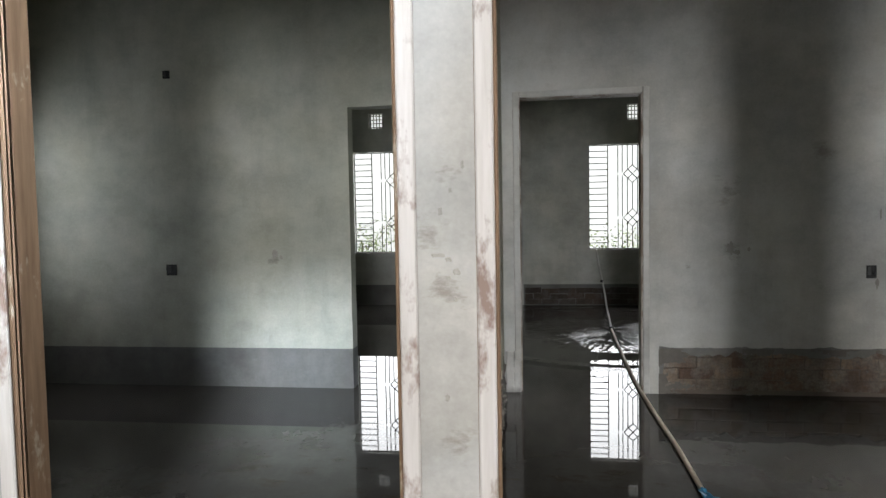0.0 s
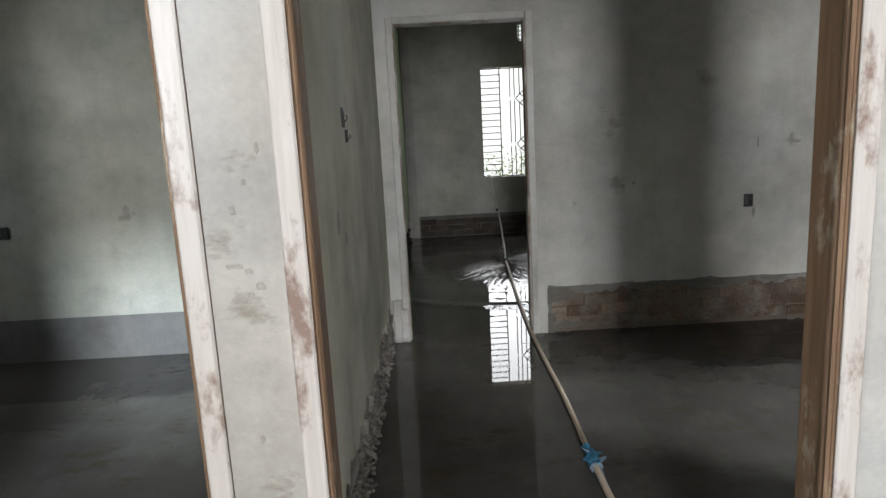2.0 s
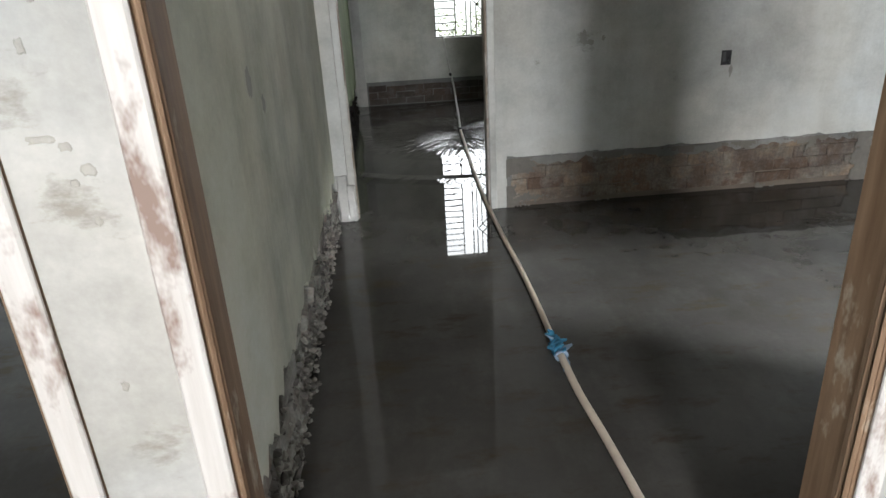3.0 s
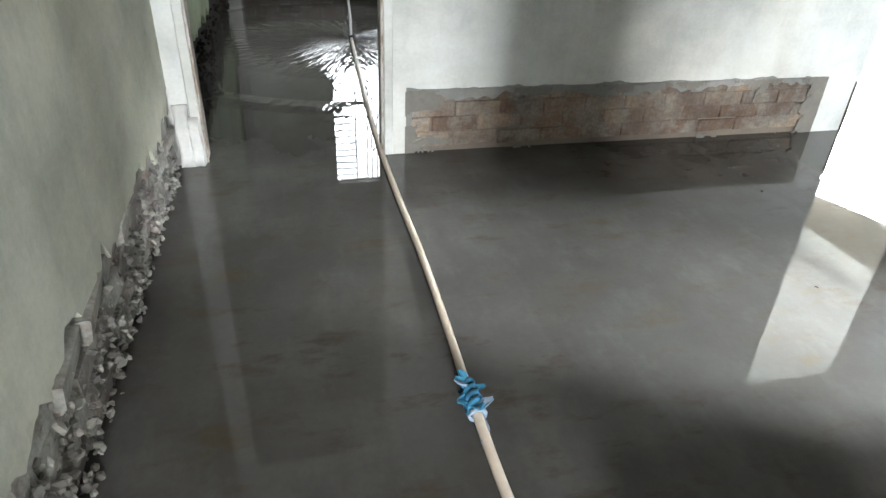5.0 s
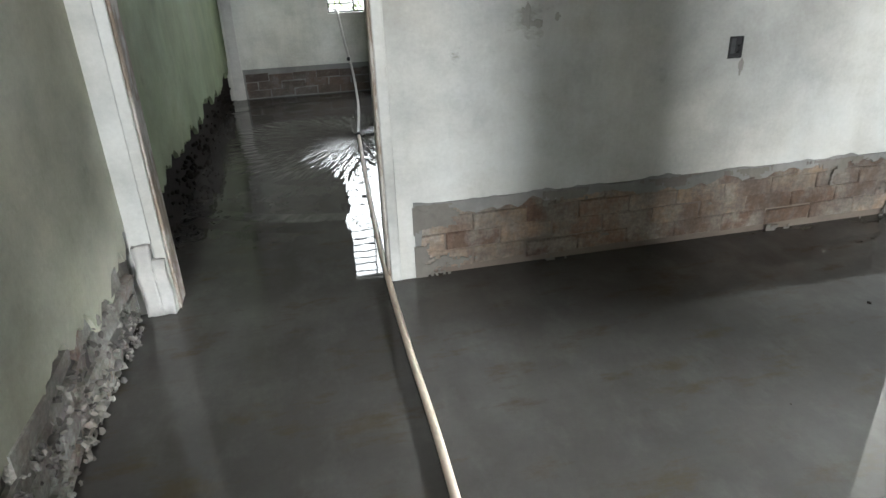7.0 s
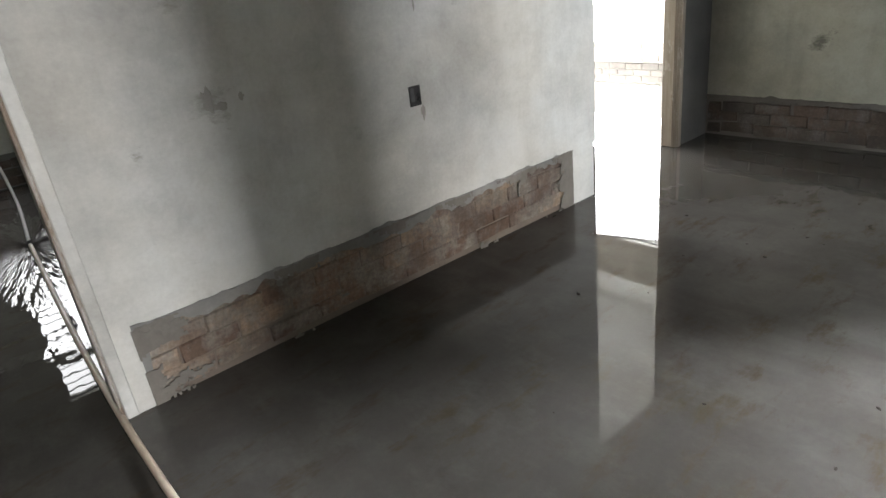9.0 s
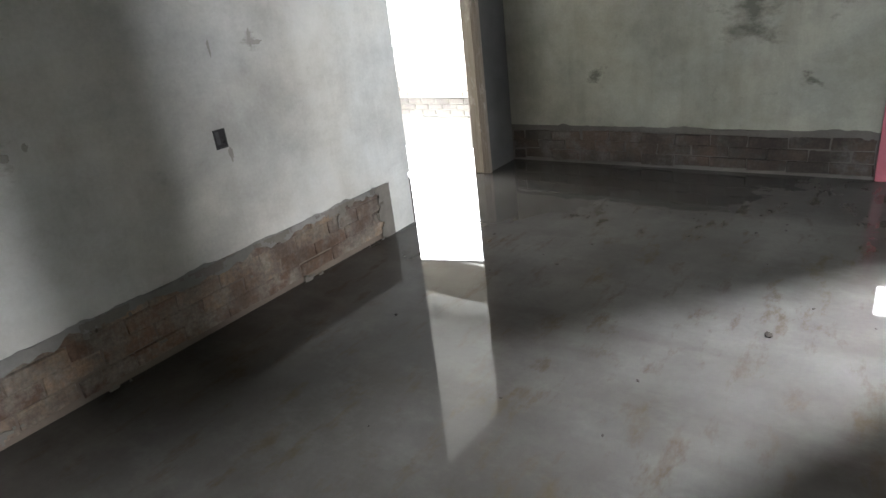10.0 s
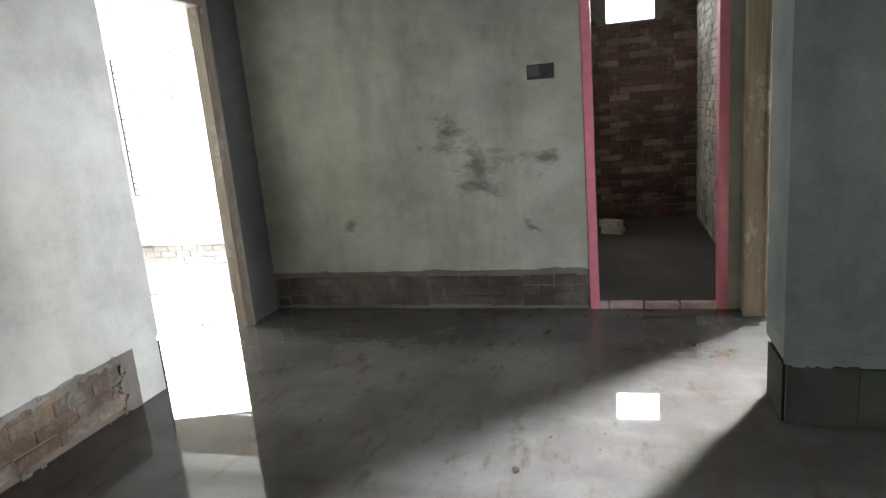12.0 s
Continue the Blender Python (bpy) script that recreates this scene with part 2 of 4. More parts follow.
HOSE = plain_material("cream_hose_rubber", (0.62, 0.52, 0.42), 0.45, 0, 0.15, 8)
HOSE_GREY = plain_material("grey_hose_rubber", (0.45, 0.44, 0.42), 0.45, 0, 0.2, 8)
CLOTH = plain_material("blue_cloth", (0.03, 0.15, 0.25), 0.85, 0, 0.5, 25)
CLOTH_GREY = plain_material("grey_blue_cloth", (0.22, 0.28, 0.36), 0.85, 0, 0.4, 25)
WIRE_DARK = plain_material("dull_steel", (0.05, 0.05, 0.052), 0.6)
GRIT = plain_material("dark_grit", (0.025, 0.021, 0.018), 0.9)


for damp in (GRIT, PLINTH_WET):
    damp.node_tree.nodes["Principled BSDF"].inputs["Specular IOR Level"].default_value = 0.06
PLASTER_DIMMED.node_tree.nodes["Principled BSDF"].inputs["Specular IOR Level"].default_value = 0.25


def wet_floor_material():
    """Cement floor under a skin of water: a mirror over dark, cloudy cement with pale silt."""
    m, nt, bsdf = material("wet_cement_floor")
    co = coords(nt)
    base = ramp(nt, noise_node(nt, co, 0.55, 6, 0.6), [(0.30, (0.036, 0.033, 0.030)), (0.5, (0.056, 0.052, 0.048)), (0.72, (0.092, 0.088, 0.084))])
    silt = ramp(nt, noise_node(nt, co, 1.2, 3, 0.5, (1, 1.6, 1)), [(0.45, grey(0)), (0.75, grey(0.38))])
    c = mix(nt, silt, base, (0.115, 0.11, 0.103))
    # a drier, silted stretch in the main room, paled further to strengthen the light beam
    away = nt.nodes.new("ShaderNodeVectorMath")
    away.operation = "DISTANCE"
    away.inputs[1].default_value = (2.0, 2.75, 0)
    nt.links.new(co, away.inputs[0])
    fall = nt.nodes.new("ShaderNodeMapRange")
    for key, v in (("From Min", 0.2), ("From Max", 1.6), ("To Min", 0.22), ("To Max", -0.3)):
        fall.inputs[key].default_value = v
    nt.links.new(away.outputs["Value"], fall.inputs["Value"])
    lit_silt = nt.nodes.new("ShaderNodeMath")
    nt.links.new(fall.outputs["Result"], lit_silt.inputs[0])
    nt.links.new(noise_node(nt, co, 1.4, 4, 0.55), lit_silt.inputs[1])
    c = mix(nt, ramp(nt, lit_silt.outputs[0], [(0.45, grey(0)), (0.85, grey(0.7))]), c, (0.115, 0.112, 0.109))
    brown = ramp(nt, noise_node(nt, co, 3.2, 5, 0.7, (1.0, 2.4, 1)), [(0.54, grey(0)), (0.66, grey(0.8))])
    c = mix(nt, brown, c, (0.052, 0.041, 0.027))
    # trails along the hose and blotches of fine mud
    trail = ramp(nt, noise_node(nt, co, 1.0, 4, 0.55, (3.6, 0.7, 1)), [(0.48, grey(0)), (0.74, grey(0.42))])
    c = mix(nt, trail, c, (0.034, 0.029, 0.023))
    pale = ramp(nt, noise_node(nt, co, 2.6, 6, 0.7, (1.7, 1.0, 1)), [(0.50, grey(0)), (0.76, grey(0.35))])
    c = mix(nt, pale, c, (0.11, 0.107, 0.10))
    fine = noise_node(nt, co, 40, 4, 0.7)
    c = mix(nt, 0.10, c, ramp(nt, fine, [(0.3, grey(0.25)), (0.7, grey(0.75))]), "OVERLAY")
    nt.links.new(c, bsdf.inputs["Base Color"])
    bsdf.inputs["IOR"].default_value = 1.36
    r = ramp(nt, noise_node(nt, co, 2.1, 4, 0.6), [(0.45, grey(0.006)), (0.8, grey(0.04))])
    nt.links.new(r, bsdf.inputs["Roughness"])
    # ripples where the hose runs over the bedroom floor
    dist = nt.nodes.new("ShaderNodeVectorMath")
    dist.operation = "DISTANCE"
    dist.inputs[1].default_value = (0.103, 7.52, 0)
    nt.links.new(co, dist.inputs[0])
    far = nt.nodes.new("ShaderNodeMath")
    far.operation = "DIVIDE"
    far.inputs[1].default_value = 4.0
    nt.links.new(dist.outputs["Value"], far.inputs[0])
    # wave crests spread in rings from the leaking joint
    near = ramp(nt, far.outputs[0], [(0.0, grey(1)), (0.19, grey(0.85)), (0.29, grey(0.06)), (0.41, grey(0.04)), (0.44, grey(0.55)), (0.475, grey(0.03)), (0.7, grey(0.0))])
    # radial flurries: noise over angle and distance
    rel = nt.nodes.new("ShaderNodeVectorMath")
    rel.operation = "SUBTRACT"
    rel.inputs[1].default_value = (0.12, 7.6, 0)
    nt.links.new(co, rel.inputs[0])
    sep = nt.nodes.new("ShaderNodeSeparateXYZ")
    nt.links.new(rel.outputs["Vector"], sep.inputs[0])
    ang = nt.nodes.new("ShaderNodeMath")
    ang.operation = "ARCTAN2"
    nt.links.new(sep.outputs["Y"], ang.inputs[0])
    nt.links.new(sep.outputs["X"], ang.inputs[1])
    long = nt.nodes.new("ShaderNodeVectorMath")
    long.operation = "LENGTH"
    nt.links.new(rel.outputs["Vector"], long.inputs[0])
    polar = nt.nodes.new("ShaderNodeCombineXYZ")
    nt.links.new(ang.outputs[0], polar.inputs["X"])
    nt.links.new(long.outputs["Value"], polar.inputs["Y"])
    wave = noise_node(nt, polar.outputs[0], 3.2, 2, 0.55, (5.5, 1.1, 1))
    ht = nt.nodes.new("ShaderNodeMath")
    ht.operation = "MULTIPLY"
    nt.links.new(near, ht.inputs[0])
    nt.links.new(wave, ht.inputs[1])
    slow = noise_node(nt, co, 1.3, 2, 0.5)
    add = nt.nodes.new("ShaderNodeMath")
    add.operation = "MULTIPLY_ADD"
    add.inputs[1].default_value = 0.02
    nt.links.new(slow, add.inputs[0])
    nt.links.new(ht.outputs[0], add.inputs[2])
    bump(nt, bsdf, add.outputs[0], 1.0, 0.022)
    return m


FLOOR = wet_floor_material()


# ---- mesh helpers ----
def box(bm, x0, x1, y0, y1, z0, z1):
    v = [bm.verts.new((x, y, z)) for z in (z0, z1) for x, y in ((x0, y0), (x1, y0), (x1, y1), (x0, y1))]
    for f in ((3, 2, 1, 0), (4, 5, 6, 7), (0, 1, 5, 4), (1, 2, 6, 5), (2, 3, 7, 6), (3, 0, 4, 7)):
        bm.faces.new([v[i] for i in f])


def part(name, bm, mat, parent=None, label=""):
    me = bpy.data.meshes.new(name)
    bm.to_mesh(me)
    bm.free()
    me.materials.append(mat)
    ob = new(name, me)
    ob.parent = parent
    if label:
        ob["label"] = label
    return ob


def boxes(name, mat, parent, *dims, label="", bevel=0.0):
    bm = bmesh.new()
    for d in dims:
        box(bm, *d)
    if bevel:
        bmesh.ops.bevel(bm, geom=list(bm.edges), offset=bevel, segments=2, affect="EDGES")
    return part(name, bm, mat, parent, label)


def empty(name, place=(0, 0, 0)):
    ob = new(name)
    ob.empty_display_size = 0.1
    ob.location = place
    return ob


def structure(ob, label, category="wall"):
    return tagged(ob, label, category, kind="structure")


def mortar_smear(parent, axis, face, out, u0, u1, z0, z1, mat, bare, seed):
    """Thin, ragged skins of mortar left over brickwork; bare(u, z): the noise level below which the bricks stay free."""
    step = 0.011
    nu, nz = int((u1 - u0) / step), int((z1 - z0) / step)
    rnd = random.Random(seed)
    kept = {}
    verts, faces = [], []

    def corner(i, j):
        if (i, j) not in kept:
            u = u0 + (u1 - u0) * i / nu + (rnd.uniform(-0.004, 0.004) if 0 < i < nu else 0)
            z = z0 + (z1 - z0) * j / nz + (rnd.uniform(-0.004, 0.004) if j else 0)
            w = face + out * 0.004 * noise.noise((u * 30, z * 30, seed))
            kept[(i, j)] = len(verts)
            verts.append((u, w, z) if axis == "x" else (w, u, z))
        return kept[(i, j)]

    for i in range(nu):
        for j in range(nz):
            u, z = u0 + (i + 0.5) * step, z0 + (j + 0.5) * step
            level = noise.noise((u * 4.5, z * 9, seed)) + 0.5 * noise.noise((u * 19, z * 24, seed + 3.1)) + 0.3 * noise.noise((u * 60, z * 60, seed))
            if level > bare(u, z):
                quad = (corner(i, j), corner(i + 1, j), corner(i + 1, j + 1), corner(i, j + 1))
                faces.append(quad)
    bm = bmesh.new()
    vs = [bm.verts.new(v) for v in verts]
    for f in faces:
        bm.faces.new([vs[k] for k in f])
    lift = Vector((0, out, 0) if axis == "x" else (out, 0, 0))
    skin = bmesh.ops.extrude_face_region(bm, geom=list(bm.faces))
    for v in skin["geom"]:
        if isinstance(v, bmesh.types.BMVert):
            v.co += lift * 0.0035
    bmesh.ops.recalc_face_normals(bm, faces=bm.faces)
    for f in bm.faces:
        f.smooth = False
    ob = part("mortar_smear", bm, mat, parent, "ragged smears of grey mortar")
    ob["kind"] = "stuff"
    return ob


# ---- floor, ceiling and ground ----
TOP = 3.45      # underside of the slab
DOOR = 2.13    # door heads
BAND = 0.305   # height of the unplastered foot of the walls

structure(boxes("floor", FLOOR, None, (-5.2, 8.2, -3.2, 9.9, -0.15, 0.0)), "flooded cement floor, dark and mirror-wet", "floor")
# the hole in the slab is unseen, added for the left room's patch lamp
structure(boxes("ceiling", CEILING, None, (-5.2, 8.2, -0.55, 9.9, TOP, TOP + 0.12), (-5.2, 8.2, -3.2, -1.35, TOP, TOP + 0.12),
    (-5.2, -1.65, -1.35, -0.55, TOP, TOP + 0.12), (-0.95, 8.2, -1.35, -0.55, TOP, TOP + 0.12)), "bare grey concrete slab ceiling with an unseen opening added for light", "ceiling")


def ground_material():
    m, nt, bsdf = material("grassy_ground")
    co = coords(nt)
    c = ramp(nt, noise_node(nt, co, 0.8, 6, 0.7), [(0.35, (0.10, 0.12, 0.05)), (0.5, (0.16, 0.15, 0.09)), (0.7, (0.25, 0.22, 0.16))])
    nt.links.new(c, bsdf.inputs["Base Color"])
    bsdf.inputs["Roughness"].default_value = 0.95
    return m


bm = bmesh.new()
bmesh.ops.create_grid(bm, x_segments=24, y_segments=24, size=400)
for v in bm.verts:
    v.co.z = -0.5
structure(part("ground", bm, ground_material()), "earth and rough grass around the house", "ground")


# ---- walls ----
def ragged_lip(parent, axis, face, depth, u0, u1, mat, low=0.262, high=0.318, top=0.34, ends=0.0, proud=0.002):
    """The uneven lower edge of the plaster. axis 'x': a wall along x with its face at y = face; depth is signed, into the wall.
    ends: how far from both ends the cement reaches down to the floor."""
    bm = bmesh.new()
    n = max(4, int((u1 - u0) / 0.018))
    rows = []
    for i in range(n + 1):
        u = u0 + (u1 - u0) * i / n
        z = low + (high - low) * (0.5 + 0.55 * noise.noise((u * 4.1, face * 7, 0.3)) + 0.4 * noise.noise((u * 15.0, face * 3, 1.7))) + random.uniform(-0.007, 0.007)
        near = min(u - u0, u1 - u)
        if ends and near < ends:
            z = max(0.0, z * (near / ends + 0.35 * noise.noise((u * 20, 0.0, face))))
        t = top + 0.022 * noise.noise((u * 5.3, face, 4.0)) + 0.012 * noise.noise((u * 21.0, face, 9.0))
        ring = []
        for k, zz in ((-proud / abs(depth), z + 0.006), (-proud / abs(depth), t), (0.3, t + 0.006), (1.0, z)):
            w = face + depth * k
            ring.append(bm.verts.new((u, w, zz) if axis == "x" else (w, u, zz)))
        rows.append(ring)
    for a, b in zip(rows, rows[1:]):
        for k in range(4):
            bm.faces.new((a[k], a[(k + 1) % 4], b[(k + 1) % 4], b[k]))
    bmesh.ops.recalc_face_normals(bm, faces=bm.faces)
    return part("plaster_edge", bm, mat, parent, "torn lower edge of the plaster")


IN = 0.022   # depth of the bare foot behind the plaster

# far wall of the main room, with the bedroom door
wall_north = structure(boxes("wall_north", PLASTER_MAIN, None,
    (-1.139, -0.921, 5.0, 5.13, 0, TOP), (-0.921, 0.037, 5.0, 5.13, 2.19, TOP),
    (0.037, 2.82, 5.0, 5.13, BAND + 0.03, TOP), (0.037, 0.11, 5.0, 5.13, 0, BAND + 0.03),
    (2.58, 2.80, 5.0, 5.13, 0, BAND + 0.03), (2.80, 2.82, 5.05, 5.13, 0, BAND + 0.03)),
    "grey cement plastered wall with bare brick along its foot")
# the gap is filled with a black box that stands for its shade
boxes("crack", GRIT, wall_north, (2.802, 2.8195, 5.003, 5.049, 0, 0.30), label="black fill for the shade in an open crack at the wall's end")
boxes("brick_bed", BRICK_SMEAR, wall_north, (0.11, 2.58, 5.017, 5.13, 0, BAND + 0.03))
ragged_lip(wall_north, "x", 5.0, IN, 0.105, 2.585, PLASTER_LIP, 0.25, 0.312, 0.335, 0.045)

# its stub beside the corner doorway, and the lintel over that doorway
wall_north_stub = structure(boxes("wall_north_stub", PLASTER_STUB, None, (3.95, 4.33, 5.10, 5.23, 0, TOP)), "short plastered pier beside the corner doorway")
structure(boxes("lintel", PLASTER, None, (2.82, 3.95, 5.02, 5.15, 2.387, TOP)), "plastered lintel over the corner doorway", "lintel")

# far wall of the left room
wall_left_room = structure(boxes("wall_left_room", PLASTER_LEFT, None,
    (-4.85, -2.15, 5.0, 5.13, BAND, TOP), (-1.26, -1.14, 5.0, 5.13, 0, TOP), (-2.15, -1.26, 5.0, 5.13, DOOR, TOP)),
    "cement plastered wall of the left room")
boxes("plinth", PLASTER_DARK, wall_left_room, (-4.85, -2.15, 5.0 - 0.006, 5.13, 0, BAND), label="dark damp cement plinth")
structure(boxes("wall_left_room_west", PLASTER, None, (-4.97, -4.85, 1.95, 4.0, 0, TOP), (-4.97, -4.85, 4.7, 9.57, 0, TOP),
    (-4.97, -4.85, 4.0, 4.7, 0, 0.9), (-4.97, -4.85, 4.0, 4.7, 2.1, TOP)), "cement plastered side wall of the left room")

# partition between the two rooms
partition = structure(boxes("wall_partition", PLASTER_PART, None, (-1.14, -1.0, 1.95, 5.0, 0.37, TOP)), "greenish damp plastered partition wall with a broken foot")
boxes("brick_bed", MORTAR, partition, (-1.14, -1.0 - IN, 1.95, 5.0, 0, 0.37))
ragged_lip(partition, "y", -1.0, -IN, 1.95, 4.96, PLASTER_PART, 0.20, 0.37, 0.40, 0.0, 0.0005)

# wall with the two entry doors
# the head beyond x = 0.66 is unseen, added to cut light from the hall
wall_entry = structure(boxes("wall_entry", PLASTER_PALE, None,
    (-4.97, -2.237, 1.848, 1.95, 0, DOOR + 0.06), (-4.97, 2.71, 1.848, 1.95, DOOR + 0.06, TOP),
    (0.145, 0.66, 1.848, 1.95, 0, DOOR + 0.06)), "pale cement wall with two door openings")

wall_pier = structure(boxes("wall_pier", PLASTER_PALE, None, (-1.097, -0.955, 1.848, 1.95, 0, DOOR + 0.06)), "pale cement pier with dents between two door frames", "pier")

# right-hand wall with the pink door
wall_east = structure(boxes("wall_east", PLASTER_EAST, None,
    (4.217, 4.46, 1.40, 1.56, 0, TOP), (4.33, 4.46, 1.56, 1.640, 0, TOP),
    (4.33, 4.46, 2.56, 5.23, 0.30, TOP), (4.33, 4.46, 1.640, 2.56, DOOR + 0.08, TOP)),
    "greenish grey plastered wall with a bare brick foot")
boxes("brick_bed", MORTAR, wall_east, (4.33 + 0.014, 4.46, 2.56, 5.23, 0, 0.30))
ragged_lip(wall_east, "y", 4.33, IN, 2.56, 5.09, MORTAR, 0.245, 0.275, 0.298)

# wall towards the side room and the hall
wall_side = structure(boxes("wall_side", PLASTER_DIMMED, None,
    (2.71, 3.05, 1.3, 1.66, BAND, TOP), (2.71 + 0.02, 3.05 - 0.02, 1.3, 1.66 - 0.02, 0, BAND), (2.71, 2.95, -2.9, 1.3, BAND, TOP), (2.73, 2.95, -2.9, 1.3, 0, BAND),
    (3.05, 4.20, 1.36, 1.58, DOOR + 0.06, TOP)), "green-grey plastered wall, darkened in colour for dim light, with a bare foot")
ragged_lip(wall_side, "y", 2.71, 0.02, 0.2, 1.655, PLASTER_DIMMED, 0.262, 0.285)

# the opening in this wall is added to let the fill lamp in
structure(boxes("wall_hall_west", PLASTER, None, (-3.3, -3.18, -2.9, -1.5, 0, TOP), (-3.3, -3.18, -0.3, 1.848, 0, TOP), (-3.3, -3.18, -1.5, -0.3, 0, 1.0), (-3.3, -3.18, -1.5, -0.3, 2.2, TOP)), "cement plastered hall wall with an opening added for fill light")
# second opening, x = 3.6 to 4.8, is unseen and added for that fill
structure(boxes("wall_hall_south", PLASTER, None, (-3.3, -1.1, -3.03, -2.9, 0, TOP), (-0.1, 3.6, -3.03, -2.9, 0, TOP), (4.8, 5.9, -3.03, -2.9, 0, TOP), (3.6, 4.8, -3.03, -2.9, 0, 0.9), (3.6, 4.8, -3.03, -2.9, 2.25, TOP), (-1.1, -0.1, -3.03, -2.9, 3.0, TOP)), "cement plastered hall wall with the entrance opening")

# added out of view to keep entrance light off the floor near wall_east
structure(boxes("entrance_light_block", PLASTER, None, (1.02, 2.71, -0.05, 0.07, 0, TOP)), "unseen plastered wall added in the hall to block entrance light")

# outer walls with their windows
# the gap from x = 4.0 to 6.0 is unseen, added for a fill lamp
wall_back = structure(boxes("wall_back", PLASTER, None,
    (-4.97, -3.37, 9.57, 9.72, 0, TOP), (-2.15, 0.067, 9.57, 9.72, 0, TOP), (1.29, 4.0, 9.57, 9.72, 0, TOP), (6.0, 7.05, 9.57, 9.72, 0, TOP), (4.0, 6.0, 9.57, 9.72, 0, 0.8), (4.0, 6.0, 9.57, 9.72, 2.3, TOP),
    (-3.37, -2.15, 9.57, 9.72, 0, 0.78), (0.067, 1.29, 9.57, 9.72, 0, 0.80),
    (-3.37, -2.15, 9.57, 9.72, 2.27, 2.62), (0.067, 1.29, 9.57, 9.72, 2.28, 2.62),
    (-3.37, -3.12, 9.57, 9.72, 2.62, 2.84), (-2.90, -2.15, 9.57, 9.72, 2.62, 2.84), (0.067, 0.60, 9.57, 9.72, 2.62, 2.84), (0.82, 1.29, 9.57, 9.72, 2.62, 2.84),
    (-3.37, -2.15, 9.57, 9.72, 2.84, TOP), (0.067, 1.29, 9.57, 9.72, 2.84, TOP)), "plastered outer wall with two grilled windows")
ragged_lip(wall_back, "x", 9.57, -0.012, -0.86, 2.68, PLASTER, 0.30, 0.325)
boxes("plinth", PLASTER_DARK, wall_back, (-0.868, 2.68, 9.562, 9.57, 0, 0.30), (-4.85, -1.14, 9.562, 9.57, 0, 0.30), label="dark damp cement plinth")
wall_bedroom_west = structure(boxes("wall_bedroom_west", PLASTER_MOSS, None, (-1.14, -1.0, 5.13, 9.57, 0.40, TOP)), "green damp plastered bedroom wall with a dark broken foot")
boxes("brick_bed", GRIT, wall_bedroom_west, (-1.14, -1.026, 5.13, 9.57, 0, 0.40))
ragged_lip(wall_bedroom_west, "y", -1.0, -0.026, 5.14, 9.5, PLASTER_MOSS, 0.24, 0.39, 0.42, 0.0, 0.0005)
boxes("corner_strip", PLASTER_PALE, wall_back, (-0.975, -0.872, 9.535, 9.57, 0, TOP), label="pale cement strip down the corner", bevel=0.006)
structure(boxes("wall_bedroom_east", PLASTER, None, (2.69, 2.82, 5.13, 9.57, 0, TOP)), "plastered wall between bedroom and corner room")
wall_corner_room = structure(boxes("wall_corner_room", PLASTER_DAYLIT, None,
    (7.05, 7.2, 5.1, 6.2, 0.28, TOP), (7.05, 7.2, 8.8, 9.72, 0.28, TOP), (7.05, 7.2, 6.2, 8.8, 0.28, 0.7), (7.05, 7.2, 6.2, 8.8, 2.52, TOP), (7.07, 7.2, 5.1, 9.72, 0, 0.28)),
    "plastered wall, paled in colour for strong daylight, with a wide grilled window")
# added strip: the wall above the window gets its dimmer light as darker colour
boxes("dim_wall_band", PLASTER_DIM_TAN, wall_corner_room, (7.01, 7.05, 5.235, 9.565, 2.53, 3.14), label="tan wall strip over the window, darkened for the dimmer light there", bevel=0.006)
ragged_lip(wall_corner_room, "y", 7.05, 0.02, 5.3, 9.5, PLASTER_DAYLIT, 0.25, 0.285)
structure(boxes("wall_corner_room_south", PLASTER, None, (4.46, 7.05, 5.1, 5.23, 0, TOP)), "plastered wall of the corner room")

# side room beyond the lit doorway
structure(boxes("wall_side_room_east", PLASTER_DAYLIT, None, (5.87, 6.0, -3.03, -0.85, 0, TOP), (5.87, 6.0, 0.15, 1.345, 0, TOP), (5.87, 6.0, -0.85, 0.15, 0, 1.8), (5.87, 6.0, -0.85, 0.15, 2.95, TOP)), "plastered side room wall with a window")

# brick washroom behind the pink door
wall_washroom_back = structure(boxes("wall_washroom_back", MORTAR, None,
    (7.8, 7.95, 1.345, 1.91, 0, TOP), (7.8, 7.95, 2.445, 3.6, 0, TOP), (7.8, 7.95, 1.91, 2.445, 0, 2.31), (7.8, 7.95, 1.91, 2.445, 2.74, TOP)), "bare red brick wall with a small high opening")
wall_washroom_side = structure(boxes("wall_washroom_side", MORTAR, None, (4.46, 7.8, 1.345, 1.46, 0, TOP)), "bare brick side wall of the washroom")
# the high opening here is unseen, added for the side lamp
structure(boxes("wall_washroom_north", MORTAR, None, (4.46, 5.6, 3.5, 3.62, 0, TOP), (6.2, 7.8, 3.5, 3.62, 0, TOP), (5.6, 6.2, 3.5, 3.62, 0, 1.85), (5.6, 6.2, 3.5, 3.62, 2.55, TOP)), "bare brick washroom wall")


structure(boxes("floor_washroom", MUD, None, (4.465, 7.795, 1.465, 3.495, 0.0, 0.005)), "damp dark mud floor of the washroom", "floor")


